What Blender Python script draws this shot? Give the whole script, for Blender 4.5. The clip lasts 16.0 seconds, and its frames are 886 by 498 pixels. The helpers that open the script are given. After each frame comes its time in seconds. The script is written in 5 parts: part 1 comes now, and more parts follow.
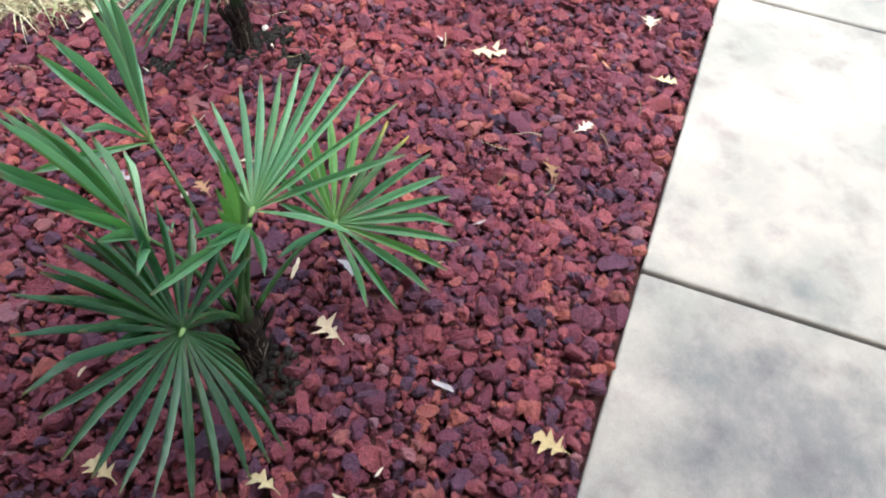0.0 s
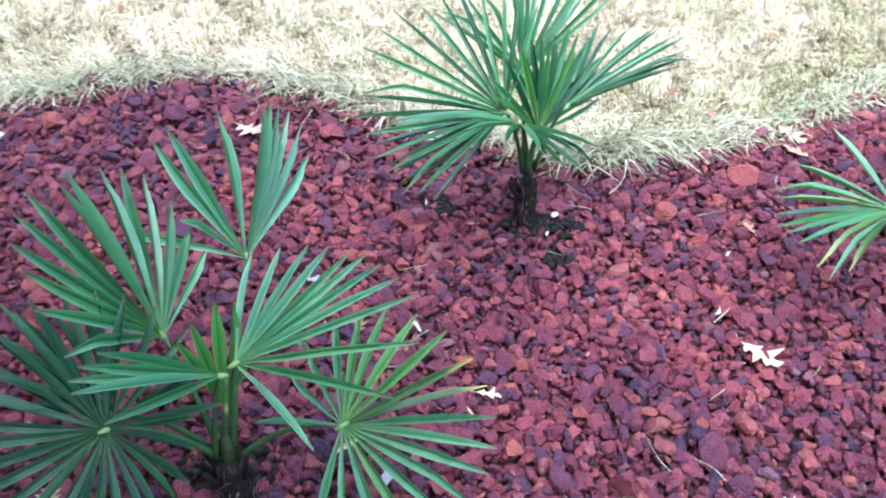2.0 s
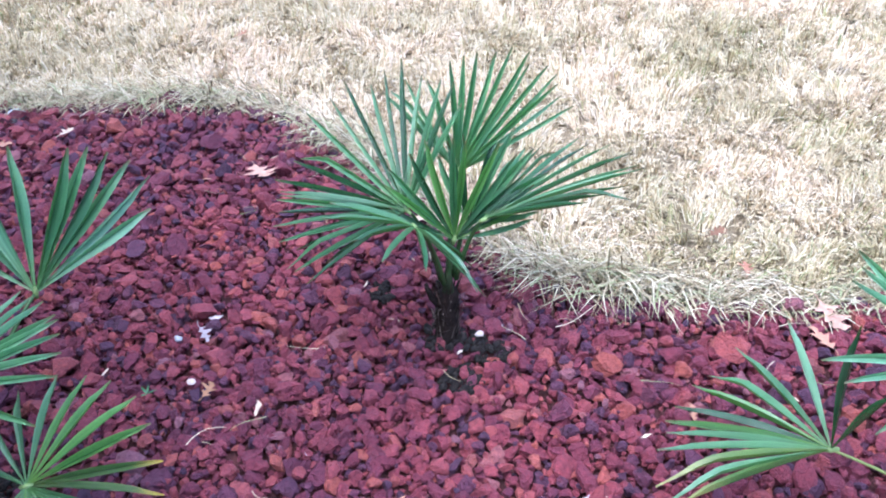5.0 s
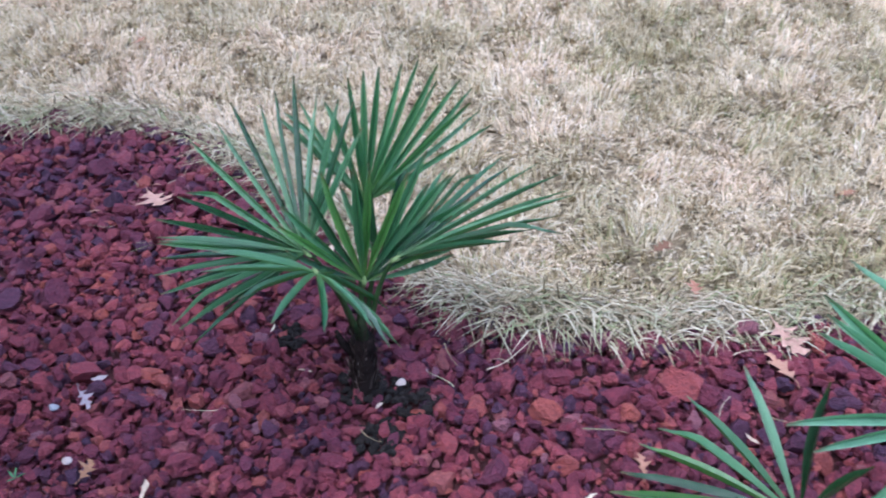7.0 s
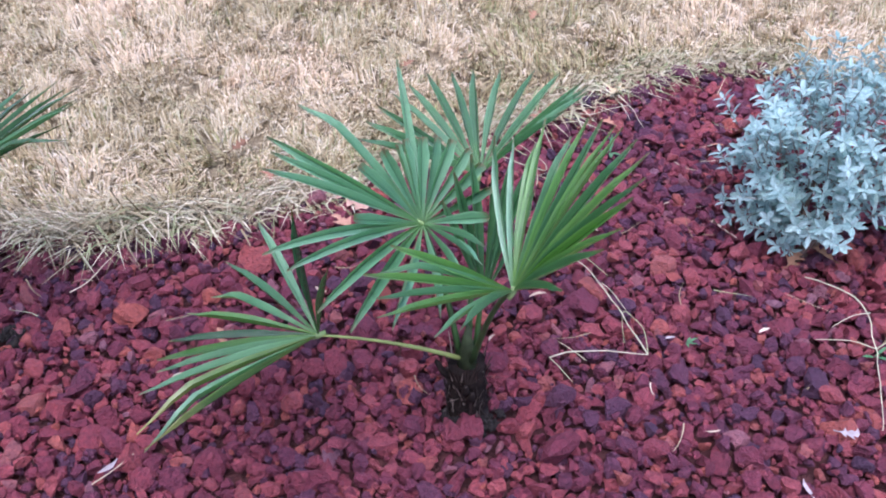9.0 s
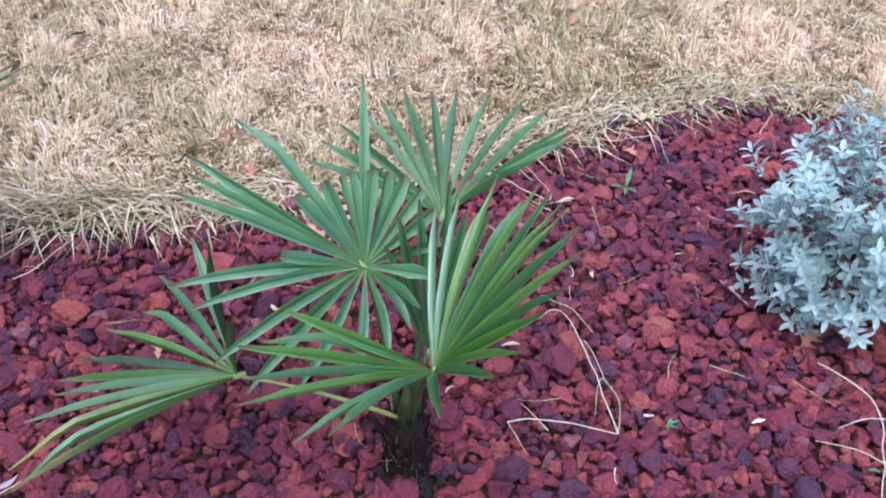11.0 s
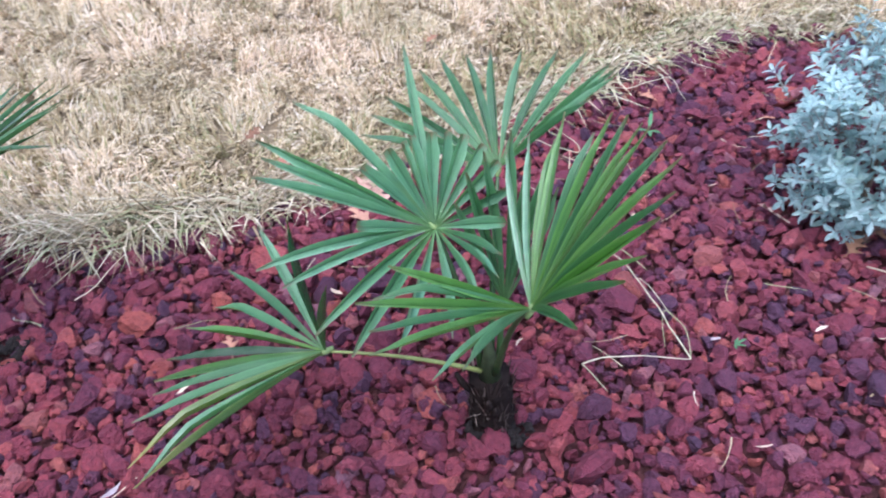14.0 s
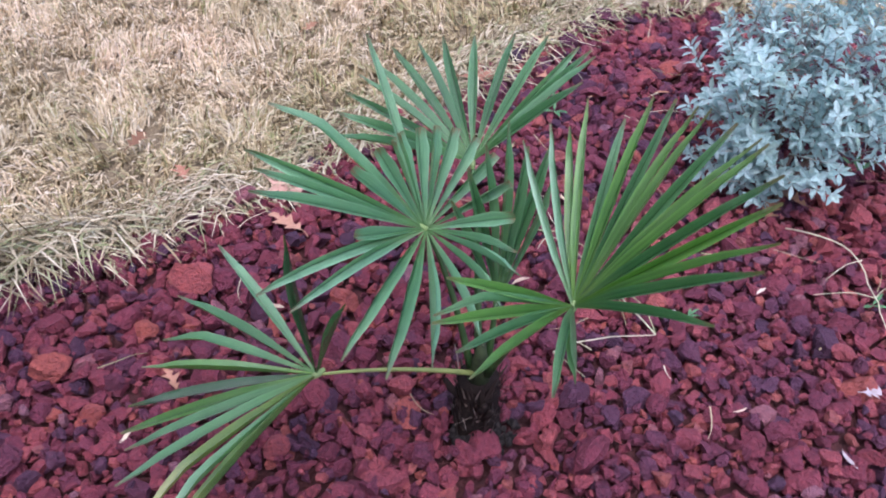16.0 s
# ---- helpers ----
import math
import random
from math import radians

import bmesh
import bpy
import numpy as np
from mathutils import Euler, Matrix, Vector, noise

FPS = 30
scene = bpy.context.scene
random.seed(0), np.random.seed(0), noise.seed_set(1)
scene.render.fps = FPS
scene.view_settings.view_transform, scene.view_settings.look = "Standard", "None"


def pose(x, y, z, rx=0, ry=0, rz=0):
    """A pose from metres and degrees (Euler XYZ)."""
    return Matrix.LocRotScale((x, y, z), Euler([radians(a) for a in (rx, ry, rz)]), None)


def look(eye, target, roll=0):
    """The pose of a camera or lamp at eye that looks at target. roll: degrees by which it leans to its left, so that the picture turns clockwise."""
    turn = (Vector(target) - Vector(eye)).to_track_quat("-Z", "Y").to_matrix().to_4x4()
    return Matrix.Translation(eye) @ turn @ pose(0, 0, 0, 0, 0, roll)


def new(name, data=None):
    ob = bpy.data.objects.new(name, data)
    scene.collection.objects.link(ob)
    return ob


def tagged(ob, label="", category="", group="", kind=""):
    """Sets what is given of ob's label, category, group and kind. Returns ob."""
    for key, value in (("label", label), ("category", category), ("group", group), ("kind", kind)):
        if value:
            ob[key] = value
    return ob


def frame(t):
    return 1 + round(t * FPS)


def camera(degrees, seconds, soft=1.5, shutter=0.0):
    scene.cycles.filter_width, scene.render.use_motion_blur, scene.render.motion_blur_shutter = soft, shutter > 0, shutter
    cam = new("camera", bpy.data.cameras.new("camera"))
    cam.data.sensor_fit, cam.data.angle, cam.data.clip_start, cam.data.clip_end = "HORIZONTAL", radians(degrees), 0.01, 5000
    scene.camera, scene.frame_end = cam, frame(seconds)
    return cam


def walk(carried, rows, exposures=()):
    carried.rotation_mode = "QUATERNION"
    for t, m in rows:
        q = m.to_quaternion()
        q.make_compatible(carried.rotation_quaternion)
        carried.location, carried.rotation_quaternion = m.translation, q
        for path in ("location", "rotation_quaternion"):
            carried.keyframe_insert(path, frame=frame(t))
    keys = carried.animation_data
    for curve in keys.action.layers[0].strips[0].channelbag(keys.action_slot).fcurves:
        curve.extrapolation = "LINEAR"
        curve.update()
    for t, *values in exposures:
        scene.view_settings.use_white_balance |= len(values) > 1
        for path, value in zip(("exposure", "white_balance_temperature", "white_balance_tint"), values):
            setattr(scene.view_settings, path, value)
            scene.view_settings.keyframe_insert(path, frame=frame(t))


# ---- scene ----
cam = camera(53.8, 16.0, soft=1.9, shutter=0.2)
PATH = [
    (0, (-1.655, -0.841, 1.303), (-0.354, -0.574, -0.192), 6.1),
    (0.2, (-1.584, -0.873, 1.303), (-0.304, -0.533, -0.196), 6.0),
    (0.5, (-1.509, -0.949, 1.304), (-0.269, -0.466, -0.19), 3.9),
    (1, (-1.412, -1.12, 1.289), (-0.231, -0.337, -0.123), 7.0),
    (1.3, (-1.329, -1.144, 1.279), (-0.278, -0.164, -0.111), 5.9),
    (1.5, (-1.242, -1.162, 1.251), (-0.293, -0.013, -0.082), 5.1),
    (1.7, (-1.127, -1.163, 1.272), (-0.23, 0.013, -0.074), 5.5),
    (2, (-0.993, -1.24, 1.299), (-0.256, 0.066, -0.024), 1.4),
    (2.5, (-0.776, -1.423, 1.317), (-0.416, 0.056, 0.02), 1.1),
    (3, (-0.66, -1.378, 1.3), (-0.598, 0.158, 0.021), -1.0),
    (3.5, (-0.529, -1.345, 1.294), (-0.572, 0.156, -0.027), -2.1),
    (4, (-0.326, -1.4, 1.309), (-0.238, 0.179, 0.084), -0.2),
    (4.2, (-0.257, -1.412, 1.312), (-0.153, 0.176, 0.1), -0.0),
    (6.3, (-0.132, -1.043, 1.207), (0.007, 0.477, -0.085), -0.9),
    (6.5, (-0.119, -1.044, 1.209), (0.007, 0.487, -0.071), -1.6),
    (7, (-0.078, -1.075, 1.22), (0.146, 0.457, -0.045), -0.5),
    (7.2, (-0.055, -1.108, 1.231), (0.272, 0.392, -0.05), 1.1),
    (7.5, (0.029, -1.177, 1.205), (0.501, 0.268, -0.095), 1.3),
    (8, (0.164, -1.287, 1.219), (0.857, 0.025, -0.122), 1.7),
    (8.5, (0.217, -1.339, 1.212), (0.963, -0.073, -0.145), 0.3),
    (9, (0.225, -1.355, 1.213), (0.926, -0.07, -0.15), -0.8),
    (9.2, (0.229, -1.362, 1.209), (0.911, -0.073, -0.161), -1.0),
    (11.3, (0.523, -1.243, 1.165), (0.999, 0.071, -0.265), 3.6),
    (11.5, (0.573, -1.266, 1.149), (0.92, 0.069, -0.299), 3.3),
    (12, (0.73, -1.348, 1.136), (0.804, 0.083, -0.258), 2.9),
    (12.5, (0.77, -1.373, 1.141), (0.722, 0.089, -0.223), -1.0),
    (13, (0.693, -1.364, 1.146), (0.7, 0.102, -0.215), -5.3),
    (13.5, (0.45, -1.266, 1.158), (0.739, 0.138, -0.237), -7.0),
    (14, (0.332, -1.262, 1.17), (0.902, 0.026, -0.251), -5.5),
    (14.5, (0.252, -1.313, 1.204), (1.05, -0.063, -0.138), -1.4),
    (15, (0.143, -1.292, 1.206), (0.975, -0.116, -0.182), -3.1),
    (15.5, (0.04, -1.154, 1.206), (1.024, -0.153, -0.219), 0.3),
    (16, (0.146, -1.055, 1.139), (1.095, -0.061, -0.313), 3.5),
]
walk(cam, [(t, look(e, g, r)) for t, e, g, r in PATH], exposures=[(0, 1.36, 5880, -6), (0.5, 1.33, 6080, -4), (1.0, 1.4, 6280, -2), (1.6, 1.6, 5080, -5), (2.2, 1.44, 4780, 2), (3.0, 1.4, 4780, 8), (3.6, 1.26, 4880, 11), (4.2, 1.32, 4880, 12), (6.3, 0.97, 4880, 14), (6.6, 0.87, 4830, 14), (7.0, 0.5, 4850, 14), (7.6, 0.64, 4580, 8), (8.2, 0.71, 4830, 15), (9.0, 0.64, 5180, 22), (12.5, 0.69, 5330, 22), (13.5, 0.75, 5180, 16), (14.5, 0.76, 5180, 19), (15.2, 0.56, 5230, 21), (16, 0.51, 5430, 23)])

# ---- world, sun ----
world = bpy.data.worlds.new("overcast_sky")
scene.world = world
world.use_nodes = True
wn = world.node_tree
sky = wn.nodes.new("ShaderNodeTexSky")
sky.sky_type = "NISHITA"
sky.sun_disc = False
SUN_EL, SUN_AZ = 75.0, 226.0
sky.sun_elevation, sky.sun_rotation = radians(SUN_EL), radians(SUN_AZ)
sky.air_density, sky.dust_density, sky.ozone_density = 1.0, 6.0, 1.0
wn.links.new(sky.outputs[0], wn.nodes["Background"].inputs[0])
wn.nodes["Background"].inputs[1].default_value = 0.15
sun = new("sun", bpy.data.lights.new("sun", "SUN"))
sun.data.energy, sun.data.angle, sun.data.color = 1.9, radians(80), (1.0, 0.97, 0.93)
a = radians(SUN_AZ)
sun_from = Vector((math.sin(a) * math.cos(radians(SUN_EL)), math.cos(a) * math.cos(radians(SUN_EL)), math.sin(radians(SUN_EL))))
sun.matrix_world = look(tuple(sun_from * 20), (0, 0, 0))


# ---- materials ----
def material(name):
    m = bpy.data.materials.new(name)
    m.use_nodes = True
    nt = m.node_tree
    return m, nt, nt.nodes["Principled BSDF"]


def node(nt, kind, **inputs):
    n = nt.nodes.new(kind)
    for k, v in inputs.items():
        n.inputs[k.replace("_", " ")].default_value = v
    return n


def noise_tex(nt, scale, detail=4.0, rough=0.55, vec=None):
    n = node(nt, "ShaderNodeTexNoise", Scale=scale, Detail=detail, Roughness=rough)
    if vec is not None:
        nt.links.new(vec, n.inputs["Vector"])
    return n.outputs["Fac"]


def coords(nt, what="Object"):
    return nt.nodes.new("ShaderNodeTexCoord").outputs[what]


def place(nt):
    return nt.nodes.new("ShaderNodeNewGeometry").outputs["Position"]


def ramp(nt, fac, stops, mode="LINEAR"):
    r = nt.nodes.new("ShaderNodeValToRGB")
    r.color_ramp.interpolation = mode
    while len(r.color_ramp.elements) < len(stops):
        r.color_ramp.elements.new(0.5)
    for e, (p, c) in zip(r.color_ramp.elements, stops):
        e.position, e.color = p, (*c, 1.0)
    nt.links.new(fac, r.inputs[0])
    return r.outputs[0]


def mix(nt, fac, a, b, mode="MIX"):
    n = nt.nodes.new("ShaderNodeMix")
    n.data_type, n.blend_type = "RGBA", mode
    for sock, v in ((n.inputs[0], fac), (n.inputs[6], a), (n.inputs[7], b)):
        if hasattr(v, "is_linked"):
            nt.links.new(v, sock)
        elif isinstance(v, tuple):
            sock.default_value = (*v, 1.0)
        else:
            sock.default_value = v
    return n.outputs[2]


def maths(nt, op, a, b):
    n = nt.nodes.new("ShaderNodeMath")
    n.operation = op
    for sock, v in ((n.inputs[0], a), (n.inputs[1], b)):
        if hasattr(v, "is_linked"):
            nt.links.new(v, sock)
        else:
            sock.default_value = v
    return n.outputs[0]


def bump(nt, bsdf, height, strength, distance):
    b = node(nt, "ShaderNodeBump", Strength=strength, Distance=distance)
    nt.links.new(height, b.inputs["Height"])
    nt.links.new(b.outputs[0], bsdf.inputs["Normal"])


def lava_material():
    m, nt, b = material("lava_rock")
    isl = nt.nodes.new("ShaderNodeNewGeometry").outputs["Random Per Island"]
    pos = place(nt)
    base = ramp(nt, isl, [(0.0, (0.071, 0.028, 0.062)), (0.10, (0.118, 0.037, 0.076)), (0.26, (0.170, 0.033, 0.063)),
                          (0.50, (0.214, 0.039, 0.064)), (0.74, (0.285, 0.057, 0.078)), (0.88, (0.345, 0.080, 0.090)),
                          (0.95, (0.398, 0.103, 0.077)), (1.0, (0.256, 0.119, 0.161))])
    blotch = ramp(nt, noise_tex(nt, 120, 6, 0.7, pos), [(0.30, (0.62, 0.60, 0.70)), (0.52, (1.0, 0.98, 0.98)), (0.72, (1.34, 1.26, 1.12))])
    col = mix(nt, 1.0, base, blotch, "MULTIPLY")
    area = ramp(nt, noise_tex(nt, 1.7, 3, 0.5, pos), [(0.35, (0.72, 0.74, 0.84)), (0.65, (0.98, 0.94, 0.90))])
    col = mix(nt, 1.0, col, area, "MULTIPLY")
    # gas pores: small dark pits of two sizes
    v = node(nt, "ShaderNodeTexVoronoi", Scale=420.0)
    nt.links.new(pos, v.inputs["Vector"])
    w = node(nt, "ShaderNodeTexVoronoi", Scale=170.0)
    nt.links.new(pos, w.inputs["Vector"])
    pores = ramp(nt, v.outputs["Distance"], [(0.10, (0.55, 0.52, 0.55)), (0.34, (1, 1, 1))])
    col = mix(nt, 0.7, col, pores, "MULTIPLY")
    nt.links.new(col, b.inputs["Base Color"])
    b.inputs["Roughness"].default_value = 0.62
    b.inputs["Specular IOR Level"].default_value = 0.5
    h = maths(nt, "ADD", maths(nt, "MULTIPLY", v.outputs["Distance"], 0.8), noise_tex(nt, 150, 7, 0.7, pos))
    h = maths(nt, "ADD", h, maths(nt, "MULTIPLY", w.outputs["Distance"], 0.9))
    bump(nt, b, h, 0.9, 0.004)
    return m


def soil_material(name, dark, light, scale=60):
    m, nt, b = material(name)
    pos = place(nt)
    n = noise_tex(nt, scale, 8, 0.7, pos)
    nt.links.new(ramp(nt, n, [(0.3, dark), (0.7, light)]), b.inputs["Base Color"])
    b.inputs["Roughness"].default_value = 0.95
    bump(nt, b, n, 1.0, 0.01)
    return m


def grass_material(name, stops, patch, thin=0.0):
    m, nt, b = material(name)
    isl = nt.nodes.new("ShaderNodeNewGeometry").outputs["Random Per Island"]
    pos = place(nt)
    col = ramp(nt, isl, stops)
    big = ramp(nt, noise_tex(nt, 2.6, 4, 0.6, pos), [(0.30, (0.60, 0.57, 0.44)), (0.43, (0.88, 0.88, 0.79)), (0.53, (1.04, 1.01, 0.97)), (0.66, (1.13, 1.07, 1.07))])
    col = mix(nt, patch, col, big, "MULTIPLY")
    fine = ramp(nt, noise_tex(nt, 220, 2, 0.5, pos), [(0.3, (0.8, 0.8, 0.8)), (0.7, (1.12, 1.12, 1.12))])
    col = mix(nt, 1.0, col, fine, "MULTIPLY")
    nt.links.new(col, b.inputs["Base Color"])
    b.inputs["Roughness"].default_value = 0.7
    b.inputs["Specular IOR Level"].default_value = 0.25
    if thin:
        tr = node(nt, "ShaderNodeBsdfTranslucent")
        nt.links.new(col, tr.inputs[0])
        ms = node(nt, "ShaderNodeMixShader", Fac=thin)
        nt.links.new(b.outputs[0], ms.inputs[1])
        nt.links.new(tr.outputs[0], ms.inputs[2])
        nt.links.new(ms.outputs[0], nt.nodes["Material Output"].inputs[0])
    return m


def concrete_material():
    m, nt, b = material("concrete")
    pos = place(nt)
    stain = ramp(nt, noise_tex(nt, 3.2, 6, 0.62, pos), [(0.28, (0.23, 0.215, 0.205)), (0.44, (0.325, 0.286, 0.262)), (0.62, (0.43, 0.365, 0.325))])
    spots = ramp(nt, noise_tex(nt, 11, 4, 0.6, pos), [(0.30, (0.78, 0.76, 0.80)), (0.48, (1, 1, 1))])
    col = mix(nt, 1.0, stain, spots, "MULTIPLY")
    grit = noise_tex(nt, 420, 3, 0.6, pos)
    col = mix(nt, 1.0, col, ramp(nt, grit, [(0.3, (0.86, 0.86, 0.86)), (0.7, (1.06, 1.06, 1.06))]), "MULTIPLY")
    # a wide grey weather stain beside the joint
    d = node(nt, "ShaderNodeVectorMath")
    d.operation = "DISTANCE"
    d.inputs[1].default_value = (-0.76, -1.30, 0.0)
    nt.links.new(pos, d.inputs[0])
    ragged = maths(nt, "ADD", d.outputs["Value"], maths(nt, "MULTIPLY", maths(nt, "SUBTRACT", noise_tex(nt, 9, 6, 0.7, pos), 0.5), 0.7))
    col = mix(nt, 1.0, col, ramp(nt, ragged, [(0.05, (0.50, 0.52, 0.57)), (0.22, (0.78, 0.78, 0.81)), (0.42, (1, 1, 1))]), "MULTIPLY")
    nt.links.new(col, b.inputs["Base Color"])
    b.inputs["Roughness"].default_value = 0.88
    bump(nt, b, maths(nt, "ADD", grit, noise_tex(nt, 60, 5, 0.6, pos)), 0.35, 0.003)
    return m


def brick_material():
    m, nt, b = material("fired_brick")
    rnd = nt.nodes.new("ShaderNodeObjectInfo").outputs["Random"]
    pos = place(nt)
    base = ramp(nt, rnd, [(0.0, (0.070, 0.045, 0.038)), (0.24, (0.105, 0.060, 0.047)), (0.32, (0.19, 0.070, 0.046)), (0.55, (0.24, 0.072, 0.045)),
                          (0.75, (0.285, 0.092, 0.058)), (0.88, (0.24, 0.105, 0.074)), (1.0, (0.31, 0.130, 0.085))])
    vec = node(nt, "ShaderNodeMapping", Scale=(1, 1, 5))
    nt.links.new(pos, vec.inputs["Vector"])
    n = noise_tex(nt, 40, 6, 0.65, vec.outputs[0])
    col = mix(nt, 1.0, base, ramp(nt, n, [(0.3, (0.55, 0.55, 0.55)), (0.7, (1.30, 1.22, 1.15))]), "MULTIPLY")
    smear = ramp(nt, noise_tex(nt, 13, 5, 0.6, pos), [(0.60, (0, 0, 0)), (0.74, (0.5, 0.5, 0.5))])
    col = mix(nt, smear, col, (0.50, 0.40, 0.33))
    nt.links.new(col, b.inputs["Base Color"])
    b.inputs["Roughness"].default_value = 0.85
    bump(nt, b, maths(nt, "ADD", n, noise_tex(nt, 160, 4, 0.6, pos)), 0.6, 0.004)
    return m


def plain_material(name, colour, rough=0.6, spread=0.15, scale=40, spec=0.4, relief=0.3, metal=0.0):
    m, nt, b = material(name)
    pos = place(nt)
    n = noise_tex(nt, scale, 5, 0.6, pos)
    lo, hi = tuple(c * (1 - spread) for c in colour), tuple(min(1, c * (1 + spread)) for c in colour)
    nt.links.new(ramp(nt, n, [(0.3, lo), (0.7, hi)]), b.inputs["Base Color"])
    b.inputs["Roughness"].default_value, b.inputs["Metallic"].default_value = rough, metal
    b.inputs["Specular IOR Level"].default_value = spec
    bump(nt, b, n, relief, 0.003)
    return m


def frond_material(name, deep, pale, tip=(0.17, 0.13, 0.055), tip_from=0.93, rough=0.36):
    """Leaflet: fine ribs along its length, a middle darkened for fold shade, leathery gloss; tip: colour of a dried
    end.
    """
    m, nt, b = material(name)
    uv = node(nt, "ShaderNodeSeparateXYZ")
    nt.links.new(coords(nt, "UV"), uv.inputs[0])
    u, v = uv.outputs[0], uv.outputs[1]
    rnd = nt.nodes.new("ShaderNodeObjectInfo").outputs["Random"]
    pos = place(nt)
    col = ramp(nt, rnd, [(0.0, deep), (1.0, pale)])
    vec = node(nt, "ShaderNodeMapping", Scale=(26, 1.2, 1))
    nt.links.new(coords(nt, "UV"), vec.inputs["Vector"])
    ribs = noise_tex(nt, 1.0, 3, 0.6, vec.outputs[0])
    col = mix(nt, 1.0, col, ramp(nt, ribs, [(0.30, (0.55, 0.62, 0.60)), (0.50, (0.98, 0.98, 0.96)), (0.68, (1.42, 1.30, 1.30))]), "MULTIPLY")
    col = mix(nt, 1.0, col, ramp(nt, noise_tex(nt, 9, 4, 0.6, pos), [(0.3, (0.78, 0.84, 0.86)), (0.7, (1.18, 1.1, 1.02))]), "MULTIPLY")
    # fold stripes painted in: darker middle for shade, paler waxy margins
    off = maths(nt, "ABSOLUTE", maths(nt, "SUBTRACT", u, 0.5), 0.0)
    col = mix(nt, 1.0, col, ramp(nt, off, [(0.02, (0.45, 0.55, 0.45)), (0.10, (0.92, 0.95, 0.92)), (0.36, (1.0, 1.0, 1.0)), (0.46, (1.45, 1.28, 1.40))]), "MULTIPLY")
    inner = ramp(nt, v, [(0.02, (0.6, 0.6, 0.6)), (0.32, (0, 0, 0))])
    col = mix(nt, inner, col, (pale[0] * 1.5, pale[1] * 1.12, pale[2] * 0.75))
    if tip:
        t = node(nt, "ShaderNodeMapRange")
        t.inputs["From Min"].default_value, t.inputs["From Max"].default_value = tip_from, min(1.0, tip_from + 0.25)
        nt.links.new(maths(nt, "ADD", v, maths(nt, "MULTIPLY", maths(nt, "SUBTRACT", ribs, 0.5), 0.6)), t.inputs["Value"])
        col = mix(nt, t.outputs[0], col, tip)
    nt.links.new(col, b.inputs["Base Color"])
    b.inputs["Roughness"].default_value = rough
    b.inputs["Specular IOR Level"].default_value = 1.0
    b.inputs["Coat Weight"].default_value, b.inputs["Coat Roughness"].default_value = 0.4, 0.20
    bump(nt, b, ribs, 0.8, 0.002)
    tr = node(nt, "ShaderNodeBsdfTranslucent")
    nt.links.new(mix(nt, 1.0, col, (1.5, 1.7, 0.5), "MULTIPLY"), tr.inputs[0])
    ms = node(nt, "ShaderNodeMixShader", Fac=0.22)
    nt.links.new(b.outputs[0], ms.inputs[1])
    nt.links.new(tr.outputs[0], ms.inputs[2])
    nt.links.new(ms.outputs[0], nt.nodes["Material Output"].inputs[0])
    return m


def litter_material(name, stops):
    m, nt, b = material(name)
    rnd = nt.nodes.new("ShaderNodeObjectInfo").outputs["Random"]
    pos = place(nt)
    col = ramp(nt, rnd, stops)
    col = mix(nt, 1.0, col, ramp(nt, noise_tex(nt, 90, 5, 0.65, pos), [(0.3, (0.75, 0.7, 0.62)), (0.7, (1.12, 1.1, 1.08))]), "MULTIPLY")
    nt.links.new(col, b.inputs["Base Color"])
    b.inputs["Roughness"].default_value = 0.75
    bump(nt, b, noise_tex(nt, 140, 4, 0.6, pos), 0.4, 0.002)
    return m


LAVA = lava_material()
BED_SOIL = soil_material("bed_soil", (0.045, 0.015, 0.017), (0.13, 0.036, 0.036))
LAWN_SOIL = soil_material("thatch_soil", (0.09, 0.066, 0.036), (0.42, 0.33, 0.20), 110)
POT_SOIL = soil_material("potting_soil", (0.009, 0.007, 0.006), (0.040, 0.028, 0.024), 120)
STRAW = grass_material("dormant_grass", [(0.0, (0.34, 0.25, 0.14)), (0.10, (0.52, 0.41, 0.25)), (0.30, (0.70, 0.58, 0.39)), (0.55, (0.79, 0.67, 0.48)),
                                         (0.78, (0.86, 0.75, 0.57)), (0.92, (0.86, 0.78, 0.65)), (0.96, (0.42, 0.42, 0.21)), (1.0, (0.58, 0.52, 0.29))], 0.8, 0.2)
OLIVE_STRAW = grass_material("half_green_grass", [(0.0, (0.12, 0.085, 0.04)), (0.15, (0.28, 0.21, 0.11)), (0.40, (0.44, 0.36, 0.19)), (0.65, (0.58, 0.48, 0.28)), (0.82, (0.68, 0.60, 0.41)), (0.90, (0.24, 0.27, 0.11)), (1.0, (0.40, 0.39, 0.18))], 0.6)
RUNNER = grass_material("straw_runner", [(0.0, (0.16, 0.12, 0.07)), (0.26, (0.34, 0.27, 0.16)), (0.55, (0.54, 0.46, 0.31)), (0.78, (0.68, 0.61, 0.46)), (0.88, (0.26, 0.29, 0.13)), (1.0, (0.40, 0.42, 0.23))], 0.5)
CONCRETE = concrete_material()
BRICK = brick_material()
MORTAR = plain_material("mortar", (0.62, 0.47, 0.36), 0.9, 0.18, 70, 0.2, 0.6)
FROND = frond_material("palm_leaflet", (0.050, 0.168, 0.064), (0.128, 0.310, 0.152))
# darker leaflet green; on palm A's low fan it stands in for shade
FROND_DEEP = frond_material("darkened_leaflet", (0.018, 0.076, 0.030), (0.044, 0.132, 0.054), rough=0.24)
# glaucous green, paled further to stand in for sky sheen
FROND_PALE = frond_material("glaucous_sheen_leaflet", (0.100, 0.270, 0.145), (0.200, 0.420, 0.258))
